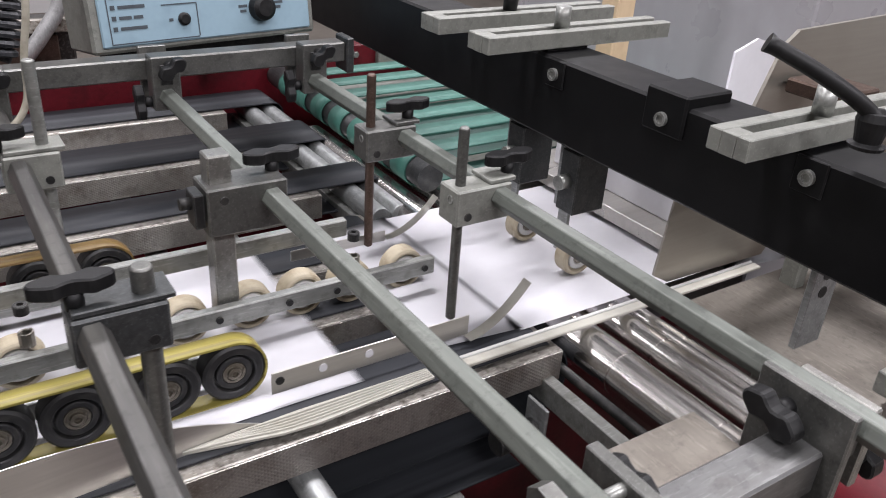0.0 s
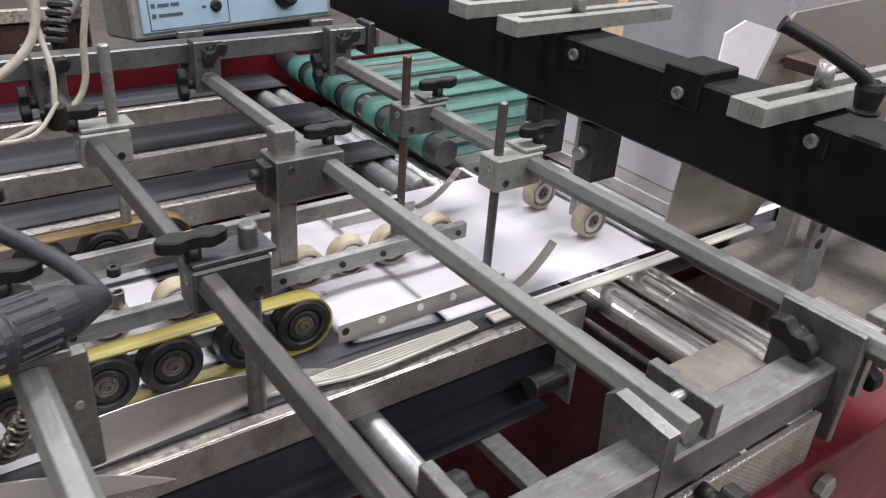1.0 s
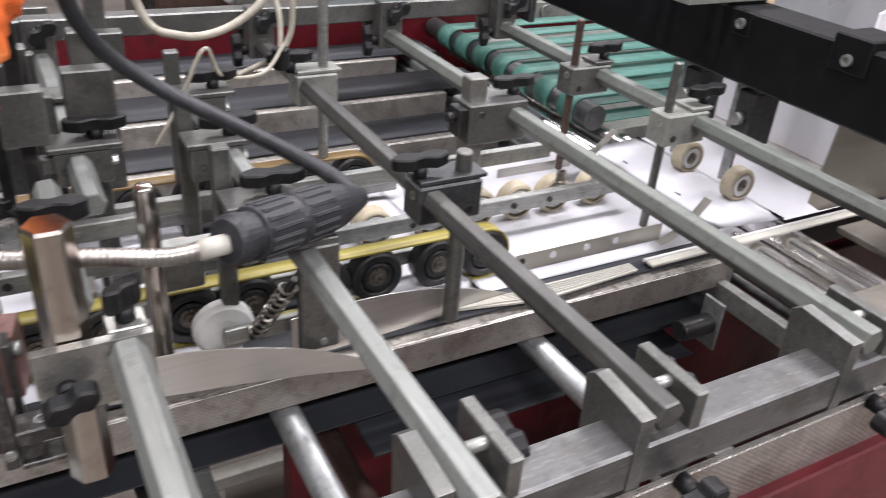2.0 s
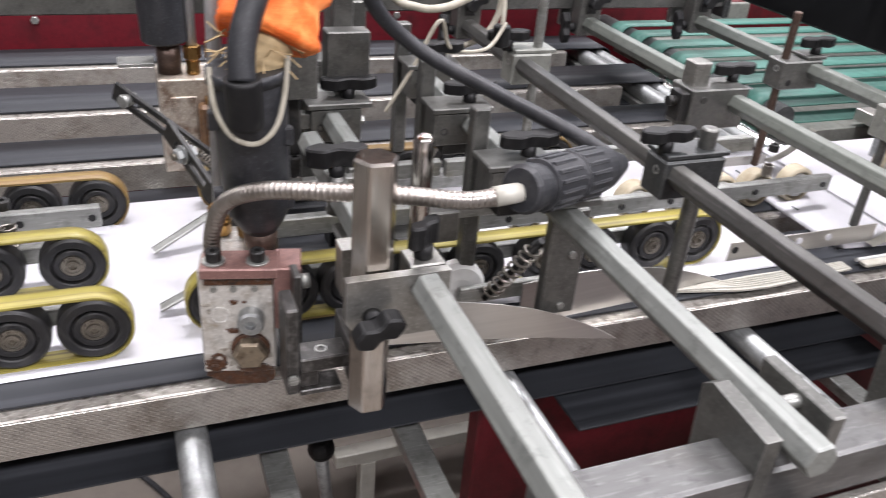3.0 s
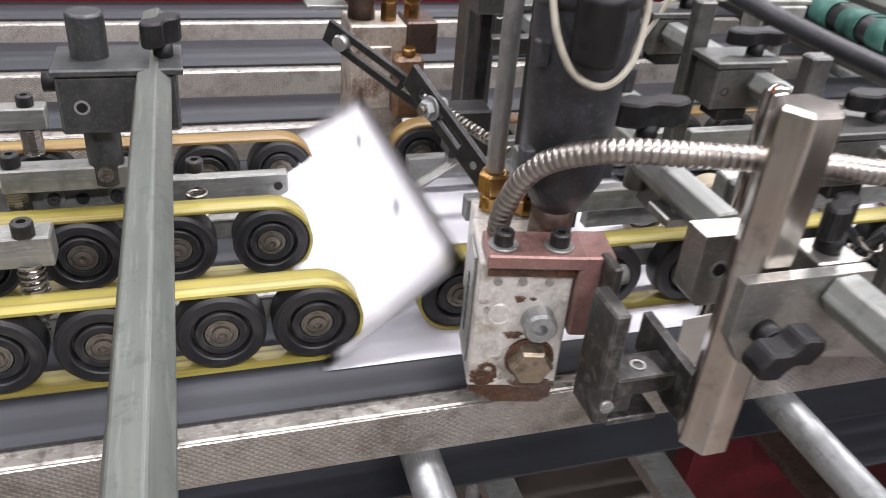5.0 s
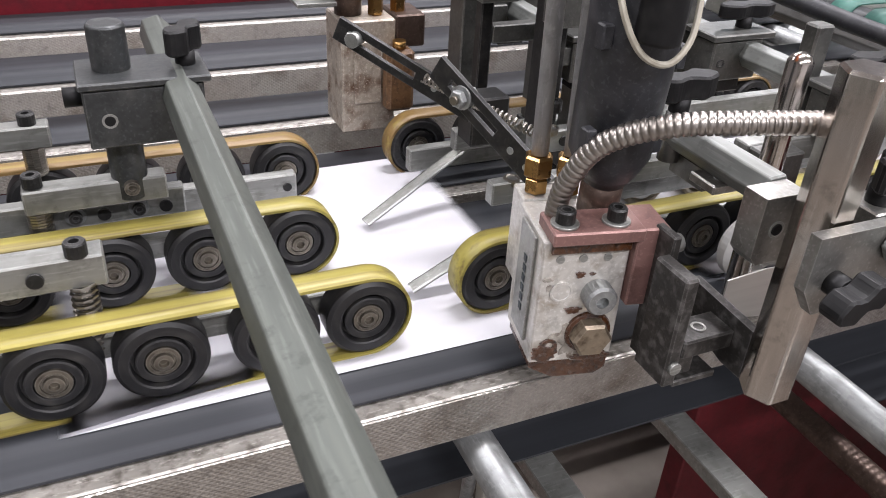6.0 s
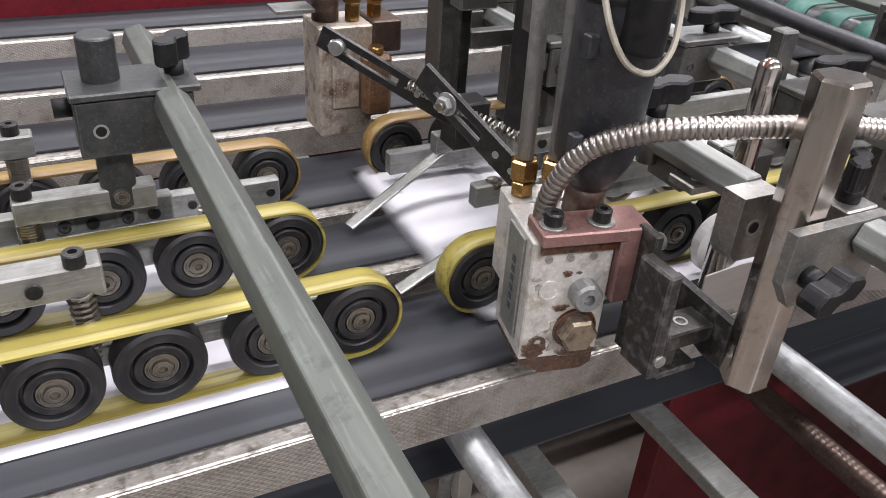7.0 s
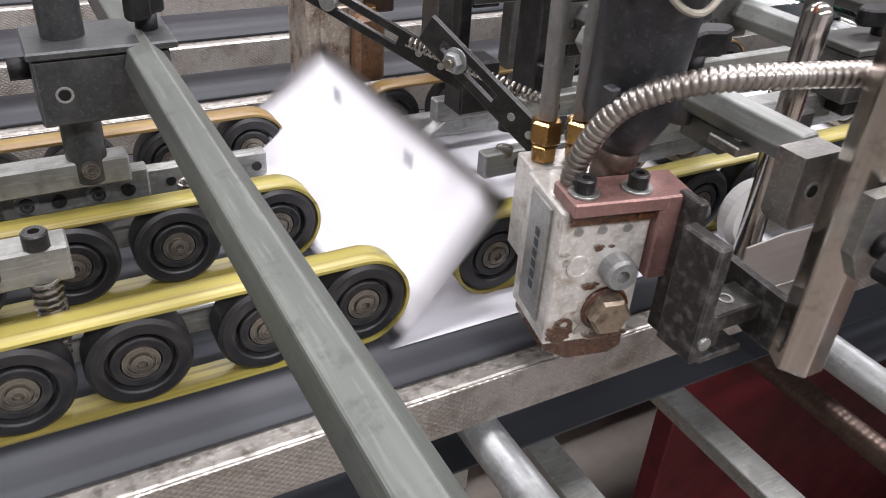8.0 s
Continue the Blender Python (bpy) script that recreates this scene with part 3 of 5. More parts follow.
def rod_clamp(x, yb, rod_x, rod_top, rod_low, rod_r, knob_x, hexx, z0=0.985, z1=1.020, depth=0.034, rod_mat=None, mat=None):
    """A clamp block on a hex bar that holds an upright rod beside it."""
    mat = mat or BLOCK
    c = thing("rod_clamp", (x, yb, z0), "blued steel clamp block with an upright rod on a hex bar", "clamp", "rod clamps")
    lo, hi = min(rod_x - 0.0135, hexx - 0.0145), max(rod_x + 0.0135, hexx + 0.0145)
    part("block", box(B(), lo, hi, yb, yb + depth, z0 - 0.004, z1, 0.0018), mat, c)
    part("top_plate", box(B(), hexx - 0.012, hi + 0.006, yb + 0.003, yb + depth + 0.004, z1 + 0.0005, z1 + 0.005, 0.0008), mat, c)
    part("socket", lathe(B(), [(0.002, 0.0046), (-0.0008, 0.0046), (-0.0008, 0.003), (0.003, 0.003), (0.003, 0)], (lo, yb + depth * 0.4, z1 - 0.012), (1, 0, 0), 14), ALU, c)
    part("rod", cyl(B(), (rod_x, yb + depth / 2, rod_low), (rod_x, yb + depth / 2, rod_top), rod_r, 18, 0.002), rod_mat or BLOCK, c, "upright steel rod")
    part("grub_screw", cyl(B(), (rod_x, yb - 0.001, z0 + 0.006), (rod_x, yb + 0.003, z0 + 0.006), 0.0045, 12), DARK, c)
    wing_knob(c, (knob_x, yb + depth / 2, z1 + 0.006))
    return c


rod_clamp(0.50, 0.678, 0.500, 1.081, 0.862, 0.0055, 0.558, 0.539, mat=GREY_PAINT)
rod_clamp(0.50, 0.868, 0.500, 1.083, 0.862, 0.0055, 0.550, 0.539, rod_mat=RODMAT)
rod_clamp(0.15, 0.938, 0.158, 1.112, 0.90, 0.0062, 0.115, 0.132, rod_mat=ALU, mat=GREY_PAINT)
rod_clamp(0.13, 0.605, 0.172, 1.045, 0.850, 0.0085, 0.125, 0.132, mat=CLAMPDARK)

# block on the second long bar, with a flat upright
c = thing("upright_clamp", (0.30, 0.772, 0.98), "blued steel clamp block with a square upright on a hex bar", "clamp", "rod clamps")
part("block", box(B(), 0.268, 0.348, 0.772, 0.815, 0.975, 1.024, 0.0015), BLOCK, c)
part("upright", box(B(), 0.274, 0.297, 0.785, 0.808, 0.875, 1.052, 0.0015), GREY_STEEL, c)
part("side_plate", box(B(), 0.256, 0.266, 0.775, 0.80, 0.985, 1.02, 0.001), DARK, c)
part("screw", cyl(B(), (0.246, 0.788, 1.008), (0.256, 0.788, 1.008), 0.006, 12), DARK, c)
part("hole", cyl(B(), (0.284, 0.7705, 1.012), (0.284, 0.774, 1.012), 0.0042, 12), DARK, c)
wing_knob(c, (0.343, 0.800, 1.024))

# clamp on the first bar: dark cylinder post
c = thing("cylinder_clamp", (-0.523, 0.82, 0.97), "blued steel clamp with a dark round post on a hex bar", "clamp", "rod clamps")
part("block", box(B(), -0.545, -0.466, 0.797, 0.845, 0.970, 1.012, 0.0015), CLAMPDARK, c)
part("top_plate", box(B(), -0.547, -0.461, 0.794, 0.848, 1.0125, 1.0175, 0.001), CLAMPDARK, c)
part("post", cyl(B(), (-0.523, 0.825, 0.919), (-0.523, 0.825, 1.049), 0.0128, 28, 0.002), CLAMPDARK, c, "dark turned steel post")
part("socket_screw", lathe(B(), [(0, 0.0), (0, 0.0055), (0.006, 0.0055), (0.006, 0.003), (0.003, 0.003), (0.003, 0)], (-0.523, 0.8135, 0.932), (0, -1, 0), 16), HUB, c)
part("grub_screw", lathe(B(), [(0.004, 0.0052), (-0.0006, 0.0052), (-0.0006, 0.0038), (0.002, 0.0038), (0.002, 0)], (-0.530, 0.797, 0.990), (0, 1, 0), 14), ALU, c)
part("hole", cyl(B(), (-0.530, 0.7960, 0.990), (-0.530, 0.7985, 0.990), 0.0036, 14), PLASTIC, c)
wing_knob(c, (-0.474, 0.822, 1.0175), "z", 0.017, 0.014, 0.018, 0.9)
wing_knob(c, (-0.553, 0.828, 0.998), "x", 0.012, 0.006, 0.018)

# clamp on the nickel post
c = thing("post_clamp", (-0.19, 0.5, 0.985), "steel clamp block joining a hex bar to a nickel post", "clamp", "rod clamps")
part("block", outline(B(), [(-0.217, 0.985), (-0.206, 0.968), (-0.143, 0.968), (-0.143, 1.017), (-0.217, 1.017)], (0, 0.4885, 0), (1, 0, 0), (0, 0, 1), 0.0075), GREY_STEEL, c)
part("side_lug", outline(B(), [(-0.208, 0.976), (-0.203, 0.970), (-0.178, 0.970), (-0.178, 1.014), (-0.208, 1.014)], (0, 0.5455, 0), (1, 0, 0), (0, 0, 1), 0.0175), GREY_STEEL, c)
part("thread", lathe(B(), [(0.003, 0.0055), (-0.0008, 0.0055), (-0.0008, 0.0042), (0.002, 0.0042), (0.002, 0)], (-0.195, 0.528, 0.993), (0, 1, 0), 16), ALU, c)
part("hole", cyl(B(), (-0.195, 0.5268, 0.993), (-0.195, 0.5292, 0.993), 0.0036, 14), PLASTIC, c)
wing_knob(c, (-0.157, 0.501, 1.019), "z", 0.014, 0.010, 0.018, 0.6)
part("knob_seat", box(B(), -0.170, -0.144, 0.489, 0.513, 0.990, 1.0185, 0.001), GREY_STEEL, c)
wing_knob(c, (-0.199, 0.481, 0.988), "y", 0.017, 0.014, 0.015, 0.4)
solid("hex_post", hexbar(B(), (-0.193, 0.5035, 0.892), (-0.193, 0.5035, 1.096), 0.0268, 0.002, edge=0.0015), NICKEL, "tall polished nickel hexagonal post", "post")
solid("round_pin", ring_sweep(B(), [(-0.12, 0.61, 0.872), (-0.12, 0.61, 1.058), (-0.12, 0.61, 1.062), (-0.12, 0.61, 1.064)], [0.0085, 0.0085, 0.006, 0.002], 18), NICKEL, "round-nosed nickel pin standing in a clamp", "pin")
c = thing("pin_clamp", (-0.12, 0.60, 0.95), "dark steel bracket holding a nickel pin", "clamp", "rod clamps")
part("body", box(B(), -0.112, -0.078, 0.6190, 0.640, 0.955, 0.985, 0.0015), BLOCK, c)
part("arm", box(B(), -0.112, -0.03, 0.641, 0.656, 0.965, 0.985, 0.001), ALU, c)
part("tip_screw", cyl(B(), (-0.127, 0.601, 0.882), (-0.127, 0.6035, 0.882), 0.0045, 12), DARK, c)

# second long bar's hanging bracket and the clamps behind it
c = thing("hanger_bracket", (-0.012, 0.55, 0.86), "blued steel hanger plate under a hex bar", "bracket")
part("plate", box(B(), -0.006, 0.030, 0.582, 0.594, 0.886, 0.9945, 0.0015), BLOCK, c)
part("cap", box(B(), -0.040, 0.014, 0.545, 0.60, 1.0175, 1.024, 0.001), BLOCK, c)
part("screw", cyl(B(), (0.014, 0.579, 0.896), (0.014, 0.583, 0.896), 0.0035, 12), ALU, c)
part("screw", cyl(B(), (0.018, 0.579, 0.95), (0.018, 0.583, 0.95), 0.0035, 12), ALU, c)

for x, y, kn in ((-0.03, 0.62, 1), (-0.15, 0.79, 1), (-0.03, 0.76, 1), (-0.155, 0.93, 0), (-0.01, 0.90, 1)):
    c = thing("bar_clamp", (x, y, 0.97), "blued steel clamp block on a hex bar", "clamp", "bar clamps")
    part("block", box(B(), x - 0.022, x + 0.030, y, y + 0.034, 0.984, 1.019, 0.0015), BLOCK, c)
    part("top_plate", box(B(), x - 0.026, x + 0.040, y - 0.003, y + 0.037, 1.0195, 1.025, 0.001), BLOCK, c)
    part("upright", box(B(), x - 0.026, x - 0.010, y + 0.038, y + 0.052, 0.90, 1.062, 0.0015), BLOCK, c)
    part("socket", lathe(B(), [(0.002, 0.004), (-0.0008, 0.004), (-0.0008, 0.0026), (0.002, 0.0026), (0.002, 0)], (x - 0.012, y, 1.0), (0, 1, 0), 12), DARK, c)
    part("side_screw", hexbar(B(), (x + 0.0305, y + 0.017, 1.0), (x + 0.037, y + 0.017, 1.0), 0.009), ALU, c)
    part("nut_plate", box(B(), x - 0.01, x + 0.018, y + 0.004, y + 0.03, 0.972, 0.9835, 0.001), DARK, c)
    if kn:
        wing_knob(c, (x + 0.02, y + 0.017, 1.025))


# ---- wheels and upper belts ----
WR = 0.0302
_wheel_meshes = {}


def wheel_meshes(kind):
    if kind not in _wheel_meshes:
        w = 0.022
        tyre = RUBBER if kind == "black" else TAN
        r = WR if kind == "black" else 0.0255
        bm = B()
        q = 1.0 if kind == "black" else 1.16
        prof = [(0.006, r * 0.56 * q), (0.006, r * 0.63 * q), (0.0008, r * 0.665 * q), (0.0, r * 0.70 * q), (0.0004, r * 0.90), (0.0022, r * 0.985), (0.004, r), (w - 0.002, r), (w, r * 0.93), (w, 0)]
        lathe(bm, prof, (0, 0, 0), (0, 1, 0), 40)
        for f in bm.faces:
            f.smooth = False
        a = mesh_from(bm, "tyre", tyre)
        bm = B()
        prof = [(0.007, r * 0.575 * q), (0.0016, r * 0.565 * q), (0.0010, r * 0.53 * q), (0.0014, r * 0.40), (0.004, r * 0.37), (0.004, 0)]
        lathe(bm, prof, (0, 0, 0), (0, 1, 0), 28)
        bm2 = mesh_from(bm, "hub", RUBBER if kind == "black" else NYLON)
        bm = B()
        prof = [(0.0039, r * 0.365), (0.0012, r * 0.355), (0.0010, r * 0.27), (0.0022, r * 0.255), (0.0022, r * 0.215), (-0.0006, r * 0.20), (-0.0012, r * 0.11), (0.0018, r * 0.09), (0.0018, 0)]
        lathe(bm, prof, (0, 0, 0), (0, 1, 0), 24)
        # a small key across the axle end
        box(bm, r * 0.27, r * 0.335, 0.0002, 0.0012, -r * 0.03, r * 0.03, 0)
        c3 = mesh_from(bm, "axle_cap", HUB)
        _wheel_meshes[kind] = (a, bm2, c3)
    return _wheel_meshes[kind]


SPINNING = []


def add_wheel(parent, x, y, z, kind="black", spin=False):
    a, b, c3 = wheel_meshes(kind)
    w = new("wheel", a)
    w.parent = parent
    w.matrix_parent_inverse = Matrix.Translation(-Vector(parent.location))
    w.matrix_basis = pose(x, y, z, 0, random.uniform(0, 360), 0)
    for nm, me in (("hub", b), ("axle_cap", c3)):
        o = new(nm, me)
        o.parent = w
    if spin:
        SPINNING.append((w, x, y, z))
    return w


def spring_stud(parent, x, y, z_top, z_low, r=0.0075):
    part("cap_screw", lathe(B(), [(0, 0.0068), (0.0085, 0.0068), (0.0095, 0.006), (0.0095, 0.0032), (0.006, 0.0032), (0.006, 0)], (x, y, z_top), (0, 0, 1), 18), DARK, parent)
    part("spring", coil(B(), (x, y, z_low), (x, y, z_top - 0.020), r, 12, 0.0013), SPRING, parent)


def carrier(name, xs, y, mat, label, bar_back=True, kind="black", z=0.873, spin=True):
    c = thing(name, (xs[0], y, z + 0.03), label, "belt carrier", "upper belt carriers")
    for x in xs:
        add_wheel(c, x, y, z, kind, spin)
    part("belt", belt_loop(min(xs), max(xs), y + 0.001, y + 0.0215, z, WR + 0.0004), mat, c, "worn yellow drive belt" if mat is YELLOW else "worn amber drive belt")
    if bar_back:
        part("frame_bar", box(B(), min(xs) - 0.01, max(xs) + 0.004, y + 0.0235, y + 0.034, z - 0.006, z + 0.012, 0.001), ALU, c)
    return c


XL = [-0.387, -0.451, -0.525, -0.589, -0.663, -0.727, -0.80, -0.865, -0.94, -1.0]
XM = [-0.406, -0.478, -0.546, -0.616, -0.686, -0.756, -0.826, -0.9, -0.97]
XF = [-0.383, -0.450, -0.52, -0.59, -0.66, -0.73, -0.80, -0.87]
XN = [0.257, 0.196, 0.120, 0.059, -0.018, -0.080, -0.155, -0.216, -0.277]
XF2 = [-0.240, -0.165, -0.08, -0.01, 0.06, 0.13, 0.20]
cL = carrier("belt_carrier", XL, 0.676, YELLOW, "row of black rubber wheels driving a yellow belt")
cM = carrier("belt_carrier", XM, 0.789, YELLOW, "row of black rubber wheels driving a yellow belt")
cF = carrier("belt_carrier", XF, 0.928, ORANGE_BELT, "row of black rubber wheels driving an amber belt", False, z=0.868)
cN = carrier("belt_carrier", XN, 0.692, YELLOW, "row of black rubber wheels driving a yellow belt")
cF2 = carrier("belt_carrier", XF2, 0.945, ORANGE_BELT, "row of black rubber wheels driving an amber belt", False, z=0.868, spin=False)
part("rear_wheel_bar", box(B(), -0.9, -0.380, 0.899, 0.911, 0.856, 0.880, 0.0012), ALU, cF)
part("rear_wheel_bar", box(B(), -0.262, 0.25, 0.915, 0.927, 0.856, 0.880, 0.0012), ALU, cF2)
for x in (-0.389, -0.46, -0.53, -0.60):
    part("bar_screw", cyl(B(), (x, 0.8975, 0.868), (x, 0.9, 0.868), 0.0042, 12), DARK, cF)

# sprung bars over the left carriers
part("sprung_bar", box(B(), -0.90, -0.548, 0.702, 0.722, 0.922, 0.944, 0.0012), ALU, cL)
part("bar_hole", cyl(B(), (-0.588, 0.7005, 0.933), (-0.588, 0.703, 0.933), 0.0052, 14), DARK, cL)
spring_stud(cL, -0.563, 0.706, 0.9445, 0.873)
spring_stud(cL, -0.70, 0.706, 0.9445, 0.873)
part("sprung_bar", box(B(), -0.596, -0.498, 0.815, 0.832, 0.917, 0.936, 0.0012), ALU, cM)
part("long_bar", box(B(), -0.95, -0.485, 0.833, 0.845, 0.893, 0.916, 0.0012), ALU, cM)
for x in (-0.50, -0.545, -0.59):
    part("bar_screw", cyl(B(), (x, 0.831, 0.902), (x, 0.8335, 0.902), 0.005, 14), DARK, cM)
for x in (-0.52, -0.565):
    w = part("washer", cyl(B(), (x, 0.8305, 0.904), (x, 0.8328, 0.904), 0.0075, 18), PIPE, cM)
    part("socket_screw", lathe(B(), [(0, 0.0048), (0.004, 0.0048), (0.004, 0.0025), (0.002, 0.0025), (0.002, 0)], (x, 0.8304, 0.904), (0, -1, 0), 14), DARK, w)
spring_stud(cM, -0.588, 0.823, 0.937, 0.89)
spring_stud(cM, -0.46, 0.823, 0.925, 0.885)
part("sprung_bar", box(B(), -0.90, -0.575, 0.915, 0.932, 0.925, 0.944, 0.0012), ALU, cF)
spring_stud(cF, -0.59, 0.923, 0.944, 0.90)

# upstream wheel bars with tan wheels
cT = thing("wheel_bar", (0.3, 0.79, 0.9), "pair of milled steel bars with tan rubber wheels", "wheel bar")
part("front_bar", box(B(), -0.14, 0.526, 0.770, 0.781, 0.874, 0.895, 0.0012), ALU, cT)
part("rear_bar", box(B(), 0.0, 0.45, 0.845, 0.856, 0.905, 0.926, 0.0012), ALU, cT)
for x in (0.505, 0.435, 0.375, 0.315, 0.245, 0.165, 0.09, 0.01, -0.06):
    add_wheel(cT, x, 0.800, 0.868, "tan", False)
for x in (0.512, 0.40, 0.345, 0.27, 0.2, 0.05):
    part("bar_screw", cyl(B(), (x, 0.768, 0.884), (x, 0.7705, 0.884), 0.004, 12), DARK, cT)
for x in (0.43, 0.10, -0.09):
    spring_stud(cT, x, 0.79, 0.93, 0.896, 0.006)

# bars and studs between the near belt and the middle bars
for k, (x0, x1, y, z) in enumerate(((-0.26, -0.05, 0.745, 0.905), (-0.21, -0.10, 0.775, 0.93), (-0.24, 0.0, 0.86, 0.90))):
    c = thing("guide_bar", (x0, y, z), "milled steel guide bar over the conveyor", "bar", "guide bars")
    part("bar", box(B(), x0, x1, y, y + 0.012, z, z + 0.02, 0.0012), ALU, c)
    part("screw", cyl(B(), (x0 + 0.03, y - 0.0015, z + 0.01), (x0 + 0.03, y + 0.001, z + 0.01), 0.0045, 12), DARK, c)
    spring_stud(c, x0 + 0.02, y + 0.006, z + 0.036, z + 0.0205, 0.006)

# ---- side guides at the near edge ----
c = thing("edge_guide", (0.39, 0.668, 0.86), "thin steel edge guide with round holes and a curved end", "guide")
part("strip", box(B(), 0.283, 0.505, 0.667, 0.6685, 0.856, 0.880, 0.0003), STAINLESS, c)
for x in (0.291, 0.335, 0.385, 0.43):
    part("hole", cyl(B(), (x, 0.6662, 0.870), (x, 0.6672, 0.870), 0.0045, 14), PAPER if x > 0.3 else DARK, c)
bm = B()
prev = None
for k in range(10):
    a = k / 9
    x, z = 0.505 + 0.085 * a, 0.850 + 0.045 * a * a
    y = 0.668 + 0.01 * a
    cur = [bm.verts.new((x, y - 0.007, z)), bm.verts.new((x, y + 0.007, z))]
    if prev:
        bm.faces.new((prev[0], cur[0], cur[1], prev[1])).smooth = True
    prev = cur
bmesh.ops.solidify(bm, geom=bm.faces[:], thickness=0.001)
part("curved_tongue", bm, CREAM, c, "clear curved plastic tongue")
c = thing("far_edge_guide", (0.46, 0.96, 0.86), "thin steel edge guide on the far side of the sheet", "guide")
part("strip", box(B(), 0.40, 0.53, 0.895, 0.8965, 0.858, 0.872, 0.0003), STAINLESS, c)
bm = B()
prev = None
for k in range(10):
    a = k / 9
    x, z = 0.53 + 0.075 * a, 0.862 + 0.045 * a * a
    cur = [bm.verts.new((x, 0.889, z)), bm.verts.new((x, 0.902, z))]
    if prev:
        bm.faces.new((prev[0], cur[0], cur[1], prev[1])).smooth = True
    prev = cur
bmesh.ops.solidify(bm, geom=bm.faces[:], thickness=0.001)
part("curved_tongue", bm, CREAM, c, "clear curved plastic tongue")

c = thing("slide_strip", (0.45, 0.63, 0.845), "cream plastic slide strip along the near rail", "strip", "slide strips")
part("strip", outline(B(), [(0.19, 0.006), (0.235, -0.003), (0.275, -0.011), (0.31, -0.013), (0.44, -0.004), (0.44, 0.012), (0.30, 0.013), (0.23, 0.010)], (0, 0.634, 0.844), (1, 0, 0), (0, 1, 0), 0.0025), CREAM, c)
for k in range(5):
    part("strand", ring_sweep(B(), smooth_path([(0.19, 0.640, 0.8472), (0.24, 0.6335 + 0.0022 * k, 0.8478), (0.30, 0.626 + 0.004 * k, 0.8478), (0.438, 0.633 + 0.0028 * k, 0.8475)], 6), 0.0009, 6), CREAM, c, "thin pale plastic strand")
c = thing("slide_strip", (0.65, 0.63, 0.845), "cream plastic slide strip along the near rail", "strip", "slide strips")
part("strip", box(B(), 0.462, 0.95, 0.628, 0.640, 0.8445, 0.849, 0.001), CREAM, c)
part("bead", cyl(B(), (0.462, 0.644, 0.847), (0.95, 0.644, 0.847), 0.0025, 10), NYLON, c)

# bright curved deflector blades
def blade(name, pts, y0, y1, label):
    bm = B()
    outline(bm, pts, (0, y0, 0), (1, 0, 0), (0, 0, 1), -0.0012)
    for v in bm.verts:
        v.co.y += (y1 - y0) * min(max((v.co.x - min(p[0] for p in pts)) / (max(p[0] for p in pts) - min(p[0] for p in pts)), 0), 1)
    return solid(name, bm, STAINLESS, label, "deflector", "deflector blades")


def arc_top(x0, x1, zb, zt, sag, n=14):
    return [(x0, zb)] + [(x0 + (x1 - x0) * k / n, zb + (zt - zb) * (1 - (k / n) ** 2.4) + sag * math.sin(math.pi * k / n)) for k in range(n)] + [(x1, zb)]


blade("deflector_blade", [(-0.172, 0.892), (-0.172, 0.925), (-0.14, 0.928), (-0.11, 0.927), (-0.08, 0.921), (-0.05, 0.914), (-0.02, 0.905), (0.01, 0.893), (0.04, 0.878), (0.06, 0.866), (0.077, 0.855),
                          (0.05, 0.860), (0.0, 0.870), (-0.06, 0.879)], 0.571, 0.569, "bright thin steel deflector blade with a curved top edge")
blade("deflector_blade", arc_top(0.0, 0.27, 0.8425, 0.892, 0.004), 0.628, 0.646, "bright thin steel deflector blade with a curved top edge")
c = thing("blade_holder", (0.172, 0.62, 0.85), "small steel clamp holding a deflector blade", "clamp")
part("block", box(B(), 0.162, 0.184, 0.640, 0.656, 0.8425, 0.872, 0.001), BLOCK, c)
part("screw", cyl(B(), (0.1845, 0.648, 0.862), (0.191, 0.648, 0.862), 0.005, 12), DARK, c)

# white ball wheel on a sprung arm
c = thing("sprung_roller", (-0.05, 0.64, 0.86), "white nylon roller on a sprung steel arm", "roller")
part("wheel", lathe(B(), [(-0.011, 0.0), (-0.011, 0.014), (-0.009, 0.025), (-0.004, 0.0295), (0.004, 0.0295), (0.009, 0.025), (0.011, 0.012), (0.011, 0.0)], (-0.056, 0.664, 0.876), (0, 1, 0), 36), NYLON, c, "white nylon roller")
part("arm", box(B(), -0.06, 0.028, 0.642, 0.649, 0.868, 0.886, 0.001), ALU, c)
part("spring", coil(B(), (-0.033, 0.634, 0.882), (-0.010, 0.600, 0.950), 0.0075, 9, 0.0014), SPRING, c)
part("stud", cyl(B(), (-0.036, 0.637, 0.876), (-0.006, 0.596, 0.958), 0.0035, 10), DARK, c)

# ---- near glue gun ----
HM = Matrix.Translation((-0.2755, 0.590, 0)) @ Matrix.Rotation(radians(-12), 4, "Z")


def hb(x0, x1, y0, y1, z0, z1, bevel=0.001):
    return box(B(), x0, x1, y0, y1, z0, z1, bevel, HM)


def hp(x, y, z):
    return HM @ Vector((x, y, z))


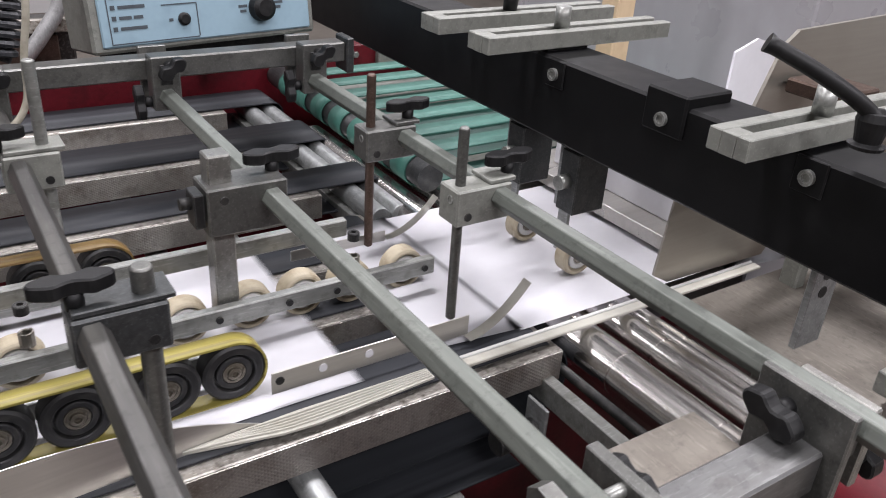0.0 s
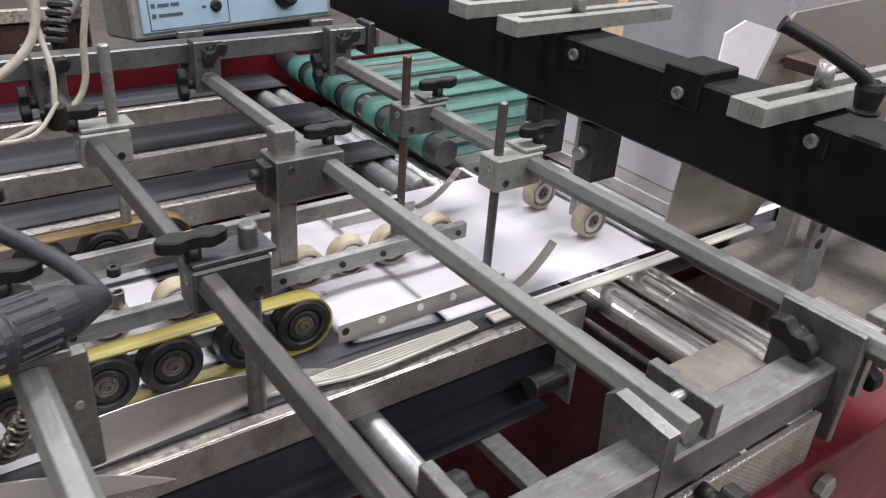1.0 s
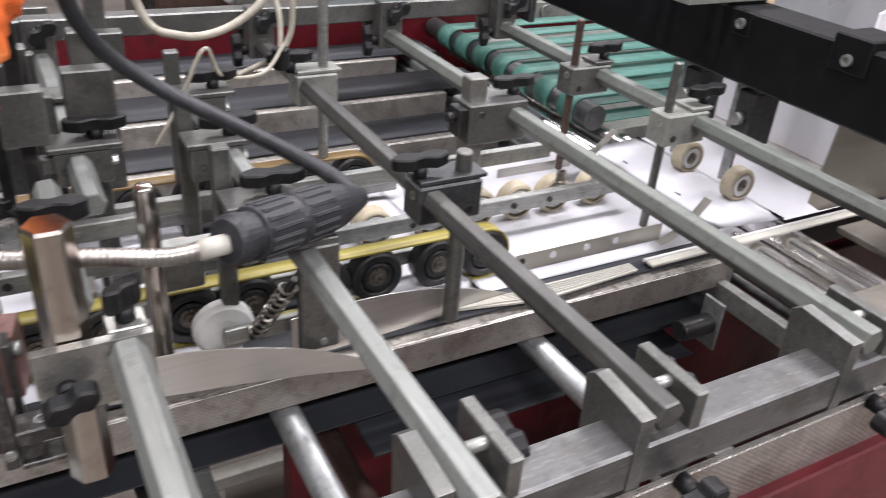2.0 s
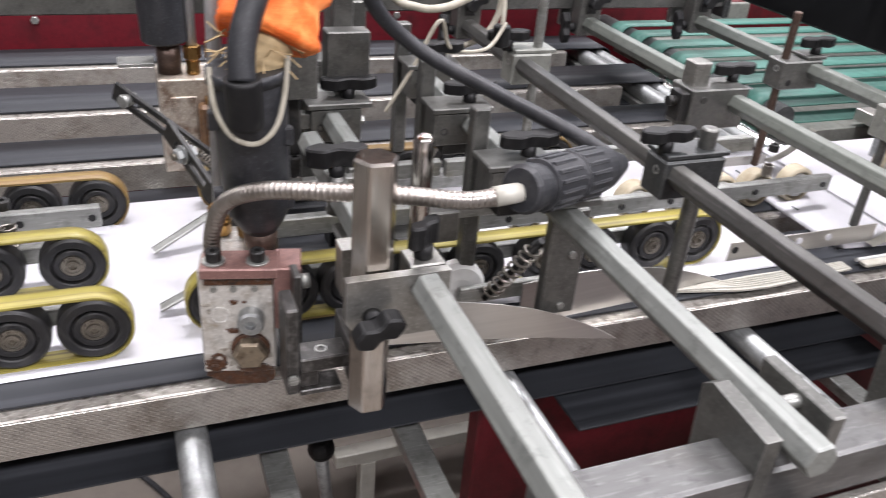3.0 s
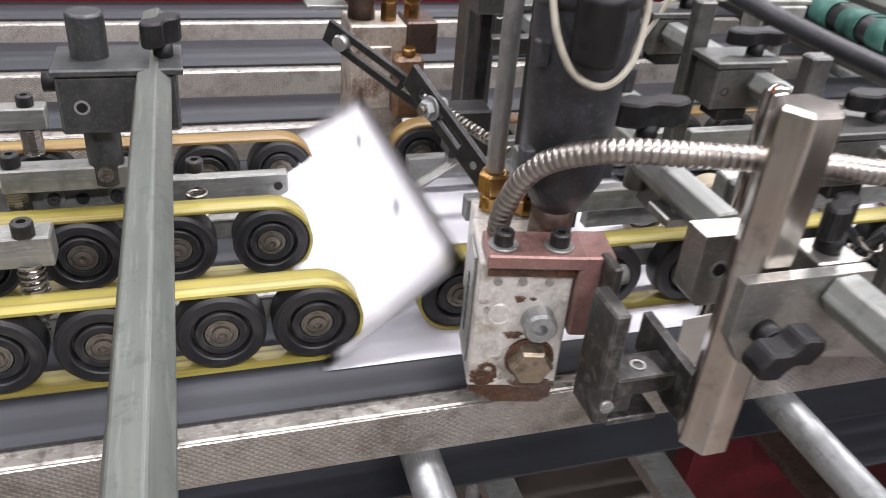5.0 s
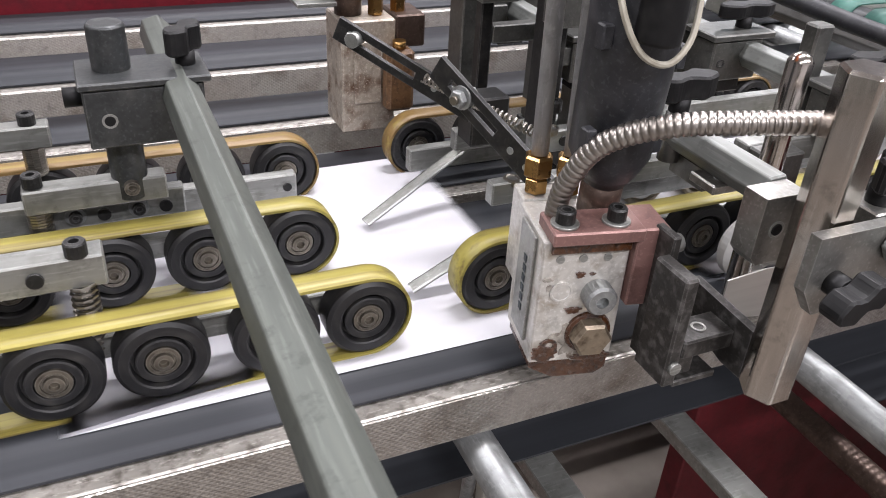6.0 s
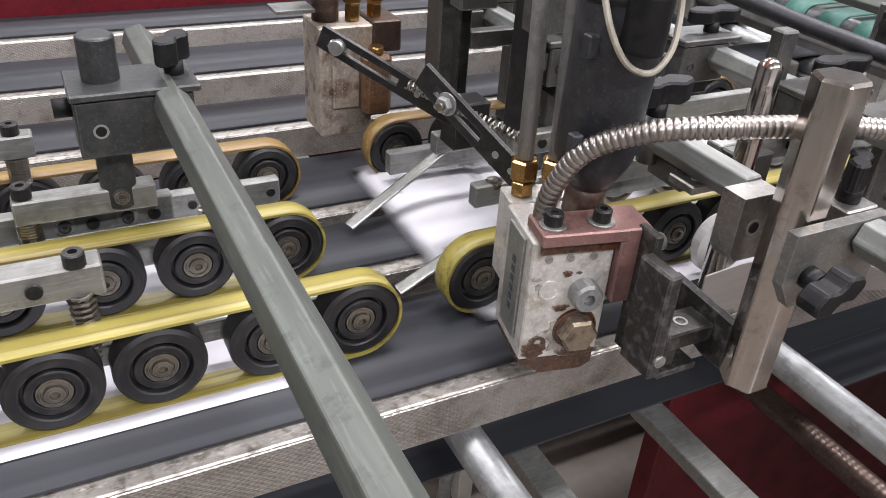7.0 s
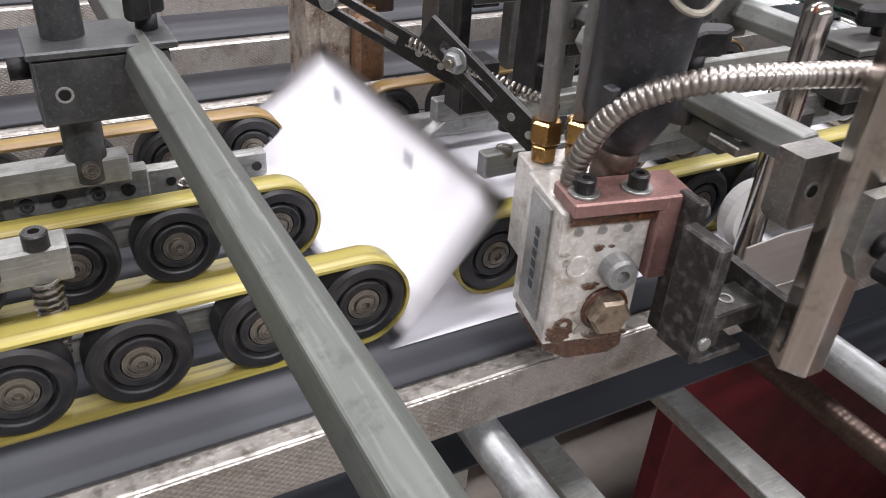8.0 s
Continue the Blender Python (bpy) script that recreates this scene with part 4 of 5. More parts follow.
g = thing("glue_gun", (-0.278, 0.6, 0.86), "nickel hot-melt glue gun stained with brown glue", "glue gun", "glue guns")
bm = hb(-0.0285, 0.0285, 0.0, 0.053, 0.872, 0.966, 0.0012)
body = part("body", bm, HEAD, g)
part("nozzle_block", outline(B(), [(-0.0275, 0.872), (0.0275, 0.872), (0.0275, 0.862), (0.02, 0.857), (-0.010, 0.857), (-0.0275, 0.867)], hp(0, 0.002, 0), HM.to_3x3() @ Vector((1, 0, 0)), (0, 0, 1), -0.046), GLUE, g, "nozzle block crusted with burnt brown glue")
part("copper_plate", hb(-0.026, 0.033, -0.008, 0.022, 0.9665, 0.9755), COPPER, g, "reddish copper-coloured clamp plate")
part("copper_cheek", hb(0.0290, 0.050, -0.006, 0.026, 0.918, 0.9745), COPPER, g)
part("gasket", hb(-0.024, 0.028, -0.003, -0.0005, 0.958, 0.9655, 0.0006), GLUE, g, "amber sealing strip")
part("side_plate", hb(-0.0305, -0.0287, 0.012, 0.040, 0.882, 0.962, 0.0004), ALU, g)
nrm = HM.to_3x3() @ Vector((0, -1, 0))
for u in (-0.016, 0.017):
    s = part("cap_screw", lathe(B(), [(0, 0.006), (0.0075, 0.006), (0.0085, 0.0052), (0.0085, 0.003), (0.005, 0.003), (0.005, 0)], hp(u, 0.004, 0.9775), (0, 0, 1), 18), DARK, g)
    part("washer", cyl(B(), hp(u, 0.004, 0.9752), hp(u, 0.004, 0.9773), 0.0088, 20), ALU, s)
part("valve_cap", lathe(B(), [(0, 0.0105), (0.010, 0.0105), (0.012, 0.009), (0.012, 0.0042), (0.007, 0.0042), (0.007, 0)], hp(0.0105, 0, 0.926), nrm, 24), PIPE, g, "round zinc valve cap with a hex socket")
part("disc_mark", lathe(B(), [(0, 0.0075), (0.0012, 0.0075), (0.0012, 0.0062), (0.0008, 0.006), (0.0008, 0)], hp(-0.0135, 0, 0.929), nrm, 24), HEAD, g)
bm = B()
hexbar(bm, hp(0.009, 0, 0.8955), hp(0.009, -0.012, 0.8955), 0.024, 0.002)
part("hex_plug", bm, PLUGBRONZE, g, "bronze hex plug in a ring of dried glue")
part("glue_ring", lathe(B(), [(-0.001, 0.0165), (0.002, 0.0155), (0.003, 0.013), (0.001, 0.012)], hp(0.009, 0, 0.8955), nrm, 24), GLUE, g)
def crust(cx, cz, rx, rz, seed, mat):
    """An uneven crust of dried glue on the front of the gun."""
    pts = []
    for k in range(36):
        a = 2 * math.pi * k / 36
        w = 0.75 + 0.45 * noise.noise(Vector((3 * math.cos(a) + seed, 3 * math.sin(a), seed)))
        u = min(max(cx + rx * w * math.cos(a), -0.0280), 0.0280)
        pts.append((u, min(max(cz + rz * w * math.sin(a), 0.8725), 0.965)))
    ex = HM.to_3x3() @ Vector((1, 0, 0))
    part("glue_crust", outline(B(), pts, hp(0, 0.0005, 0), ex, (0, 0, 1), 0.0013 + 0.0003 * seed), mat, g, "crust of dried brown glue")


crust(0.004, 0.890, 0.025, 0.020, 0.3, TWINE_CRUST)
crust(-0.019, 0.880, 0.011, 0.009, 1.1, GLUE)
crust(0.014, 0.8755, 0.016, 0.005, 2.2, GLUE)
crust(-0.004, 0.914, 0.007, 0.003, 1.7, GLUE)
for k in range(16):
    crust(random.uniform(-0.026, 0.026), random.uniform(0.874, 0.90) + 0.05 * (k % 5 == 0), random.uniform(0.0015, 0.004), random.uniform(0.001, 0.003), 0.15 * k, GLUE if k % 3 else TWINE_CRUST)
part("side_screw", lathe(B(), [(-0.002, 0.006), (0.001, 0.006), (0.001, 0.003), (-0.002, 0.003), (-0.002, 0)], hp(-0.0165, 0, 0.886), nrm, 16), GLUE, g)
for u in (-0.017, -0.002, 0.014):
    part("face_screw", cyl(B(), hp(u, 0.001, 0.953), hp(u, -0.001, 0.953), 0.0028, 12), ALU, g)
# bars standing for the lettering on the side plate, which cannot be read
for k in range(6):
    part("print_bar", hb(-0.0310, -0.0306, 0.022, 0.027, 0.900 + 0.0075 * k, 0.905 + 0.0075 * k, 0), INK, g)
for (px, py) in ((-0.277, 0.656), (-0.257, 0.648)):
    f = part("fitting", hexbar(B(), (px, py, 0.967), (px, py, 0.978), 0.014, 0.001), BRASS, g, "brass hose fitting")
    part("nut", hexbar(B(), (px, py, 0.979), (px, py, 0.994), 0.0175, 0.0015), BRASS, f)
    part("pipe", cyl(B(), (px, py, 0.994), (px + 0.012, py + 0.03, 1.34), 0.0058, 14), GUNPIPE, g, "thin grey steel pipe")
part("rear_block", hb(-0.026, 0.026, 0.0535, 0.078, 0.90, 0.9665), HEAD, g)
part("neck", cyl(B(), (-0.250, 0.622, 0.9667), (-0.251, 0.619, 0.992), 0.0135, 20), RODMAT, g, "brown heat-stained neck")
part("sleeve", ring_sweep(B(), [(-0.251, 0.619, 0.990), (-0.2512, 0.618, 0.998), (-0.252, 0.617, 1.012), (-0.256, 0.608, 1.085), (-0.258, 0.604, 1.118), (-0.258, 0.604, 1.121)],
                      [0.014, 0.019, 0.0255, 0.0265, 0.0275, 0.025], 30), SLEEVE, g, "thick dusty black heat sleeve")
part("rim", ring_sweep(B(), [(-0.258, 0.604, 1.116), (-0.2585, 0.604, 1.125)], 0.0283, 30), SLEEVE, g, "black sleeve rim")
for (cx, cy, cz) in ((-0.283, 0.598, 1.03), (-0.2835, 0.597, 1.09), (-0.230, 0.604, 1.02), (-0.2315, 0.597, 1.075)):
    part("clip", box(B(), cx - 0.0035, cx + 0.0035, cy - 0.004, cy + 0.004, cz - 0.007, cz + 0.007, 0.001), SLEEVE, g, "small black sleeve clip")
part("hose_cuff", ring_sweep(B(), smooth_path([(-0.264, 0.578, 1.092), (-0.264, 0.577, 1.106), (-0.265, 0.576, 1.126)], 4), 0.0125, 18), PLASTIC, g)

# dark bracket beside the gun
c = thing("gun_bracket", (-0.23, 0.58, 0.87), "dark oily steel bracket holding the glue gun", "bracket")
upr = part("upright", box(B(), -0.2485, -0.2385, 0.530, 0.560, 0.888, 0.967, 0.0015), OILY, c)
part("jaw", box(B(), -0.238, -0.200, 0.530, 0.553, 0.9075, 0.9205, 0.0012), OILY, c)
part("jaw", box(B(), -0.238, -0.205, 0.532, 0.553, 0.884, 0.889, 0.0008), OILY, c)
part("web", box(B(), -0.238, -0.222, 0.536, 0.560, 0.8895, 0.907, 0.001), OILY, c)
part("back_plate", box(B(), -0.236, -0.230, 0.5605, 0.580, 0.880, 0.976, 0.001), OILY, c)
part("bolt", cyl(B(), (-0.2435, 0.5272, 0.904), (-0.2435, 0.5305, 0.904), 0.0042, 14), ALU, c)
part("thread", lathe(B(), [(-0.001, 0.0048), (0.0007, 0.0048), (0.0007, 0.0034), (-0.001, 0.0034)], (-0.220, 0.541, 0.9205), (0, 0, 1), 14), ALU, c)
part("side_bolt", cyl(B(), (-0.2298, 0.571, 0.965), (-0.2225, 0.571, 0.965), 0.006, 14), ALU, c)
part("link", outline(B(), [(0.517, 0.929), (0.575, 0.932), (0.575, 0.905), (0.535, 0.893), (0.517, 0.893)], (-0.2005, 0, 0), (0, 1, 0), (0, 0, 1), 0.006), OILY, c, "stained oily link plate")

# armoured hose to the plug
c = thing("armoured_hose", (-0.28, 0.6, 0.97), "ribbed metal-armoured cable looping to a plug", "hose")
hp_path = smooth_path([(-0.289, 0.612, 0.968), (-0.2885, 0.606, 0.997), (-0.279, 0.590, 1.029), (-0.255, 0.565, 1.048), (-0.215, 0.538, 1.056), (-0.165, 0.520, 1.057), (-0.125, 0.510, 1.054), (-0.10, 0.508, 1.056)], 30)
even, carry = [], 0.0
for p, q in zip(hp_path, hp_path[1:]):
    step = (q - p).length
    while carry < step:
        even.append(p.lerp(q, carry / step))
        carry += 0.0007
    carry -= step
rad = [(0.0057, 0.0066, 0.0068, 0.0068, 0.0067, 0.0065)[i % 6] for i in range(len(even))]
part("armour", ring_sweep(B(), even, rad, 16), HOSE, c)
part("ferrule", ring_sweep(B(), [(-0.104, 0.508, 1.0557), (-0.083, 0.5075, 1.0575)], 0.0075, 14), CREAM, c, "off-white plastic ferrule")

pd = (Vector((0.066, 0.588, 1.035)) - Vector((-0.085, 0.506, 1.060))).normalized()
po = Vector((-0.085, 0.506, 1.060))
c = thing("cable_plug", (-0.085, 0.506, 1.04), "large ribbed dark grey cable plug", "plug")
part("shell", lathe(B(), [(0, 0.0), (0, 0.016), (0.004, 0.0185), (0.012, 0.0185), (0.013, 0.016), (0.022, 0.0165), (0.023, 0.0198), (0.060, 0.0205), (0.062, 0.0175), (0.066, 0.019),
                         (0.067, 0.0205), (0.10, 0.020), (0.118, 0.018), (0.135, 0.013), (0.150, 0.0085), (0.150, 0)], po, pd, 30), CABLE, c)
s1 = pd.orthogonal().normalized()
s2 = pd.cross(s1)
for k in range(16):
    a = 2 * math.pi * k / 16
    r = math.cos(a) * s1 + math.sin(a) * s2
    for h0, h1 in ((0.026, 0.057), (0.069, 0.098)):
        part("rib", ring_sweep(B(), [po + pd * h0 + r * 0.0196, po + pd * h1 + r * 0.0196], 0.0021, 6), CABLE, c)
solid("power_cable", ring_sweep(B(), smooth_path([po + pd * 0.148, (0.03, 0.625, 1.045), (-0.02, 0.70, 1.062), (-0.08, 0.75, 1.09), (-0.13, 0.745, 1.14), (-0.15, 0.72, 1.22), (-0.16, 0.70, 1.45)], 10), 0.0072, 14), CABLE,
      "thick grey power cable hanging in an arc", "cable")

# wrapped hose rising from the gun
c = thing("wrapped_hose", (-0.25, 0.61, 1.12), "hose wrapped in orange cloth bound with straw twine", "hose")
part("binding", ring_sweep(B(), smooth_path([(-0.252, 0.606, 1.116), (-0.247, 0.612, 1.135), (-0.238, 0.622, 1.152)], 6), [0.020 + 0.003 * math.sin(k * 2.1) for k in range(13)], 22), TWINE, c)
wp = smooth_path([(-0.243, 0.618, 1.138), (-0.222, 0.645, 1.185), (-0.195, 0.675, 1.22), (-0.15, 0.70, 1.25), (-0.08, 0.72, 1.27)], 8)
bm = B()
ring_sweep(bm, wp, [0.034 + 0.004 * math.sin(k * 1.7) * math.cos(k * 0.6) for k in range(len(wp))], 30)
for v in bm.verts:
    v.co += 0.005 * noise.noise_vector(v.co * 60)
part("cloth", bm, CLOTH, c, "bright orange cloth wrapping")
for k in range(40):
    a = 2 * math.pi * k / 40
    q = Vector((-0.250 + 0.022 * math.cos(a), 0.612 + 0.022 * math.sin(a), 1.135 + random.uniform(-0.006, 0.012)))
    part("strand", ring_sweep(B(), [q, q + Vector((0.012 * math.cos(a), 0.012 * math.sin(a), random.uniform(-0.014, 0.010)))], 0.0006, 4), TWINE, c)
solid("gun_cable", ring_sweep(B(), smooth_path([(-0.265, 0.576, 1.124), (-0.262, 0.585, 1.15), (-0.245, 0.60, 1.19), (-0.215, 0.62, 1.25), (-0.20, 0.63, 1.45)], 8), 0.0095, 14), CABLE, "grey cable rising from the glue gun", "cable")
solid("white_tie", ring_sweep(B(), smooth_path([(-0.284, 0.596, 1.128), (-0.283, 0.583, 1.104), (-0.274, 0.5755, 1.086), (-0.258, 0.573, 1.080), (-0.244, 0.5755, 1.090), (-0.236, 0.583, 1.110), (-0.231, 0.594, 1.135)], 6), 0.0019, 8), WHITE_CABLE, "slack off-white tie band round the sleeve", "tie")

# ---- far glue gun ----
g2 = thing("glue_gun", (-0.28, 1.03, 0.9), "glue gun caked with rust-brown dried glue", "glue gun", "glue guns")
part("body", box(B(), -0.304, -0.247, 1.000, 1.055, 0.868, 0.985, 0.0015), HEADFAR, g2)
part("nozzle_block", box(B(), -0.262, -0.232, 0.981, 0.9995, 0.893, 0.958, 0.004), RUST, g2, "lump of rust-brown dried glue")
part("cover_plate", box(B(), -0.292, -0.263, 0.9955, 0.9995, 0.90, 0.965, 0.001), HEADFAR, g2)
part("cap_screw", cyl(B(), (-0.247, 0.990, 0.9585), (-0.247, 0.990, 0.966), 0.007, 14), BRASS, g2)
part("copper_plate", box(B(), -0.2465, -0.215, 1.0, 1.045, 0.955, 0.988, 0.0015), RODMAT, g2)
part("neck", cyl(B(), (-0.288, 1.03, 0.985), (-0.288, 1.03, 1.022), 0.014, 18), RODMAT, g2)
part("sleeve", cyl(B(), (-0.290, 1.03, 1.022), (-0.298, 1.03, 1.30), 0.027, 26, 0.003), SLEEVE, g2)
for px in (-0.262, -0.238):
    f = part("fitting", hexbar(B(), (px, 1.02, 0.985), (px, 1.02, 1.002), 0.014, 0.001), BRASS, g2, "brass hose fitting")
    part("nut", hexbar(B(), (px, 1.02, 1.003), (px, 1.02, 1.02), 0.0175, 0.0015), BRASS, f)
    part("pipe", cyl(B(), (px, 1.02, 1.02), (px, 1.03, 1.35), 0.0058, 12), GUNPIPE, g2)
part("plate", box(B(), -0.345, -0.305, 1.01, 1.04, 0.998, 1.002, 0.0005), ALU, g2)

# ---- linkage arms and fingers ----
def flat_arm(parent, p0, p1, w, th, mat, slot=True):
    p0, p1 = Vector(p0), Vector(p1)
    d = (p1 - p0).normalized()
    up = Vector((0, 0, 1))
    side = (up - d * up.dot(d)).normalized()
    n = d.cross(side).normalized()
    m = Matrix((( d.x, n.x, side.x, p0.x), (d.y, n.y, side.y, p0.y), (d.z, n.z, side.z, p0.z), (0, 0, 0, 1)))
    L = (p1 - p0).length
    bm = B()
    if slot:
        # two cheeks beside an open slot, joined by solid ends
        for x0, x1, z0, z1 in ((0, L * 0.14, -w / 2, w / 2), (L * 0.56, L, -w / 2, w / 2), (L * 0.14, L * 0.56, w * 0.17, w / 2), (L * 0.14, L * 0.56, -w / 2, -w * 0.17)):
            box(bm, x0, x1, -th / 2, th / 2, z0, z1, 0, m)
        bmesh.ops.remove_doubles(bm, verts=bm.verts[:], dist=0.00001)
    else:
        box(bm, 0, L, -th / 2, th / 2, -w / 2, w / 2, 0.001, m)
    a = part("arm", bm, mat, parent)
    if slot:
        for s in (-1, 1):
            for q in (0.7, 0.84):
                part("hole", cyl(B(), m @ Vector((L * q, s * (th / 2 - 0.001), 0)), m @ Vector((L * q, s * (th / 2 + 0.0006), 0)), w * 0.14, 12), PIPE, a)
    return a, m


c = thing("finger_linkage", (-0.30, 0.75, 0.97), "black slotted link arms adjusting the folding fingers", "linkage")
a1, m1 = flat_arm(c, (-0.349, 0.866, 1.022), (-0.262, 0.778, 0.972), 0.019, 0.004, DARK)
a2, m2 = flat_arm(c, (-0.308, 0.758, 1.022), (-0.262, 0.667, 0.962), 0.020, 0.004, DARK)
part("bolt", hexbar(B(), Vector((-0.338, 0.856, 1.016)) + m1.to_3x3() @ Vector((0, 0.002, 0)), Vector((-0.338, 0.856, 1.016)) + m1.to_3x3() @ Vector((0, 0.008, 0)), 0.010), ALU, c)
for s in (-1, 1):
    n2 = m2.to_3x3() @ Vector((0, s, 0))
    p2 = Vector((-0.296, 0.735, 1.006))
    part("washer", cyl(B(), p2 + n2 * 0.0021, p2 + n2 * 0.0038, 0.0088, 22), PIPE, c)
    part("bolt", hexbar(B(), p2 + n2 * 0.0038, p2 + n2 * 0.0095, 0.0115, 0.001), PIPE, c)
    part("bolt_end", cyl(B(), p2 + n2 * 0.0095, p2 + n2 * 0.0125, 0.0032, 12), HUB, c)
    part("bolt", cyl(B(), Vector((-0.338, 0.852, 1.016)), Vector((-0.338, 0.852, 1.016)) + m1.to_3x3() @ Vector((0, s * 0.008, 0)), 0.0060, 16), ALU, c)
part("spring", coil(B(), (-0.30, 0.80, 0.998), (-0.25, 0.70, 0.985), 0.0035, 26, 0.0009), SPRING, c)


def finger(tip, root):
    f = thing("folding_finger", root, "thin bright steel folding finger", "finger", "folding fingers")
    tip, root = Vector(tip), Vector(root)
    flat_arm(f, root, tip, 0.0014, 0.011, ALU, False)
    return f


finger((-0.330, 0.848, 0.848), (-0.223, 0.871, 0.900))
finger((-0.330, 0.736, 0.848), (-0.262, 0.737, 0.882))
c = thing("finger_block", (-0.25, 0.8, 0.9), "dark steel block carrying a folding finger", "bracket")
part("block", box(B(), -0.268, -0.235, 0.775, 0.80, 0.945, 0.985, 0.0015), DARK, c)

# dark uprights in the middle of the machine
for x, y, w, d, z0, z1, mat in ((-0.19, 0.80, 0.014, 0.03, 0.935, 1.18, DARK), (-0.13, 0.84, 0.02, 0.02, 0.88, 1.12, BLOCK), (-0.20, 0.93, 0.028, 0.03, 0.925, 1.06, BLOCK),
                                (-0.10, 0.96, 0.02, 0.02, 0.88, 1.15, BLOCK), (-0.215, 0.87, 0.012, 0.012, 0.935, 1.3, DARK)):
    c = thing("upright_bar", (x, y, z0), "dark steel upright between the conveyor lanes", "bar", "dark uprights")
    part("bar", box(B(), x - w / 2, x + w / 2, y - d / 2, y + d / 2, z0, z1, 0.0012), mat, c)
    part("block", box(B(), x - w / 2 - 0.012, x + w / 2 + 0.012, y - d / 2 - 0.022, y - d / 2 - 0.0005, 1.04, 1.09, 0.0012), BLOCK, c)
    if x < -0.16:
        part("arm", box(B(), x + w / 2 + 0.0005, -0.1625, y - 0.006, y + 0.006, HZ - 0.008, HZ + 0.008, 0.001), BLOCK, c)
    else:
        part("foot", box(B(), x - w / 2 - 0.003, x + w / 2 + 0.003, y - d / 2 - 0.003, y + d / 2 + 0.003, BED, z0 - 0.0005, 0.001), DARK, c)

c = thing("lug_bracket", (-0.175, 0.605, 0.97), "small dark steel lug with a threaded hole", "bracket")
part("lug", box(B(), -0.196, -0.165, 0.580, 0.604, 0.988, 0.9945, 0.001), GREY_STEEL, c)
part("thread", cyl(B(), (-0.184, 0.589, 0.994), (-0.184, 0.589, 0.9953), 0.0045, 14), ALU, c)
part("stem", box(B(), -0.182, -0.172, 0.6045, 0.640, 0.976, 0.992, 0.001), BLOCK, c)
wing_knob(c, (-0.184, 0.640, 1.02), "z", 0.024, 0.016, 0.016)
part("knob_post", cyl(B(), (-0.184, 0.640, 0.985), (-0.184, 0.640, 1.02), 0.008, 14), BLOCK, c)

# cables by the far bars
solid("tan_cable", ring_sweep(B(), smooth_path([(0.10, 0.95, 1.20), (0.09, 0.94, 1.13), (0.04, 0.93, 1.09), (-0.02, 0.92, 1.085), (-0.06, 0.93, 1.12), (-0.08, 0.95, 1.3)], 8), 0.0046, 12), WHITE_CABLE, "yellowed white cable drooping over the bars", "cable")
solid("sensor_cable", ring_sweep(B(), smooth_path([(0.102, 0.94, 1.06), (0.07, 0.92, 1.035), (0.02, 0.91, 1.04), (0.0, 0.90, 1.075), (-0.03, 0.90, 1.02), (-0.06, 0.90, 0.97)], 8), 0.0023, 8), WHITE_CABLE, "thin white sensor cable tied to a clamp", "cable")
solid("sensor_plug", cyl(B(), (0.10, 0.945, 1.030), (0.10, 0.945, 1.056), 0.011, 16, 0.002), PLASTIC, "small black cable gland on a clamp", "plug")
solid("white_lead", ring_sweep(B(), smooth_path([(0.10, 0.945, 1.056), (0.105, 0.96, 1.09), (0.10, 0.98, 1.14), (0.08, 1.0, 1.3)], 8), 0.0032, 8), WHITE_CABLE, "thin white lead rising from a gland", "cable")

# ---- feeder end ----
bx = thing("cross_beam", (0.7, 0.8, 1.02), "heavy black painted cross beam with bolted blocks", "beam")
part("beam", box(B(), 0.662, 0.735, -0.25, 2.0, 1.025, 1.118, 0.003), BEAM, bx)
part("block", box(B(), 0.658, 0.722, 0.566, 0.618, 1.086, 1.129, 0.002), BEAM, bx)
for y in (0.756, 0.592, 0.432):
    part("bolt", lathe(B(), [(0, 0.0), (0, 0.007), (0.004, 0.007), (0.004, 0.0042), (0.002, 0.0042), (0.002, 0)], (0.6595 if y != 0.592 else 0.6578, y, 1.101), (-1, 0, 0), 16), ALU, bx)
    if y != 0.592:
        part("rim", box(B(), 0.6600, 0.6625, y - 0.015, y + 0.015, 1.086, 1.117, 0.001), BEAM, bx)
for y in (0.44, 0.779, 0.878):
    s = thing("slotted_bar", (0.6, y, 1.118), "grey slotted steel bar lying across the beam", "bar", "slotted bars")
    for y0, y1 in ((y, y + 0.013), (y + 0.027, y + 0.040)):
        part("rail", box(B(), 0.583, 0.86, y0, y1, 1.122, 1.141, 0.001), GREY_PAINT, s)
    part("end", box(B(), 0.583, 0.603, y + 0.0131, y + 0.0269, 1.122, 1.1405, 0.0005), GREY_PAINT, s)
    part("foot", box(B(), 0.67, 0.73, y + 0.004, y + 0.036, 1.1185, 1.1215, 0.0005), BEAM, s)
    part("stud", cyl(B(), (0.70, y + 0.020, 1.141), (0.70, y + 0.020, 1.165), 0.009, 16), PLASTIC if y == 0.878 else ALU, s)
h = thing("clamp_lever", (0.665, 0.43, 1.142), "black adjustable clamping lever on a slotted bar", "lever")
part("hub", lathe(B(), [(0, 0.0), (0, 0.013), (0.003, 0.014), (0.005, 0.010), (0.022, 0.013), (0.028, 0.011), (0.028, 0)], (0.655, 0.392, 1.1415), (0, 0, 1), 20), PLASTIC, h)
part("handle", ring_sweep(B(), smooth_path([(0.655, 0.392, 1.165), (0.640, 0.402, 1.178), (0.615, 0.425, 1.196), (0.59, 0.452, 1.212)], 4), [0.009] + [0.0062] * 11 + [0.0075], 16), PLASTIC, h)
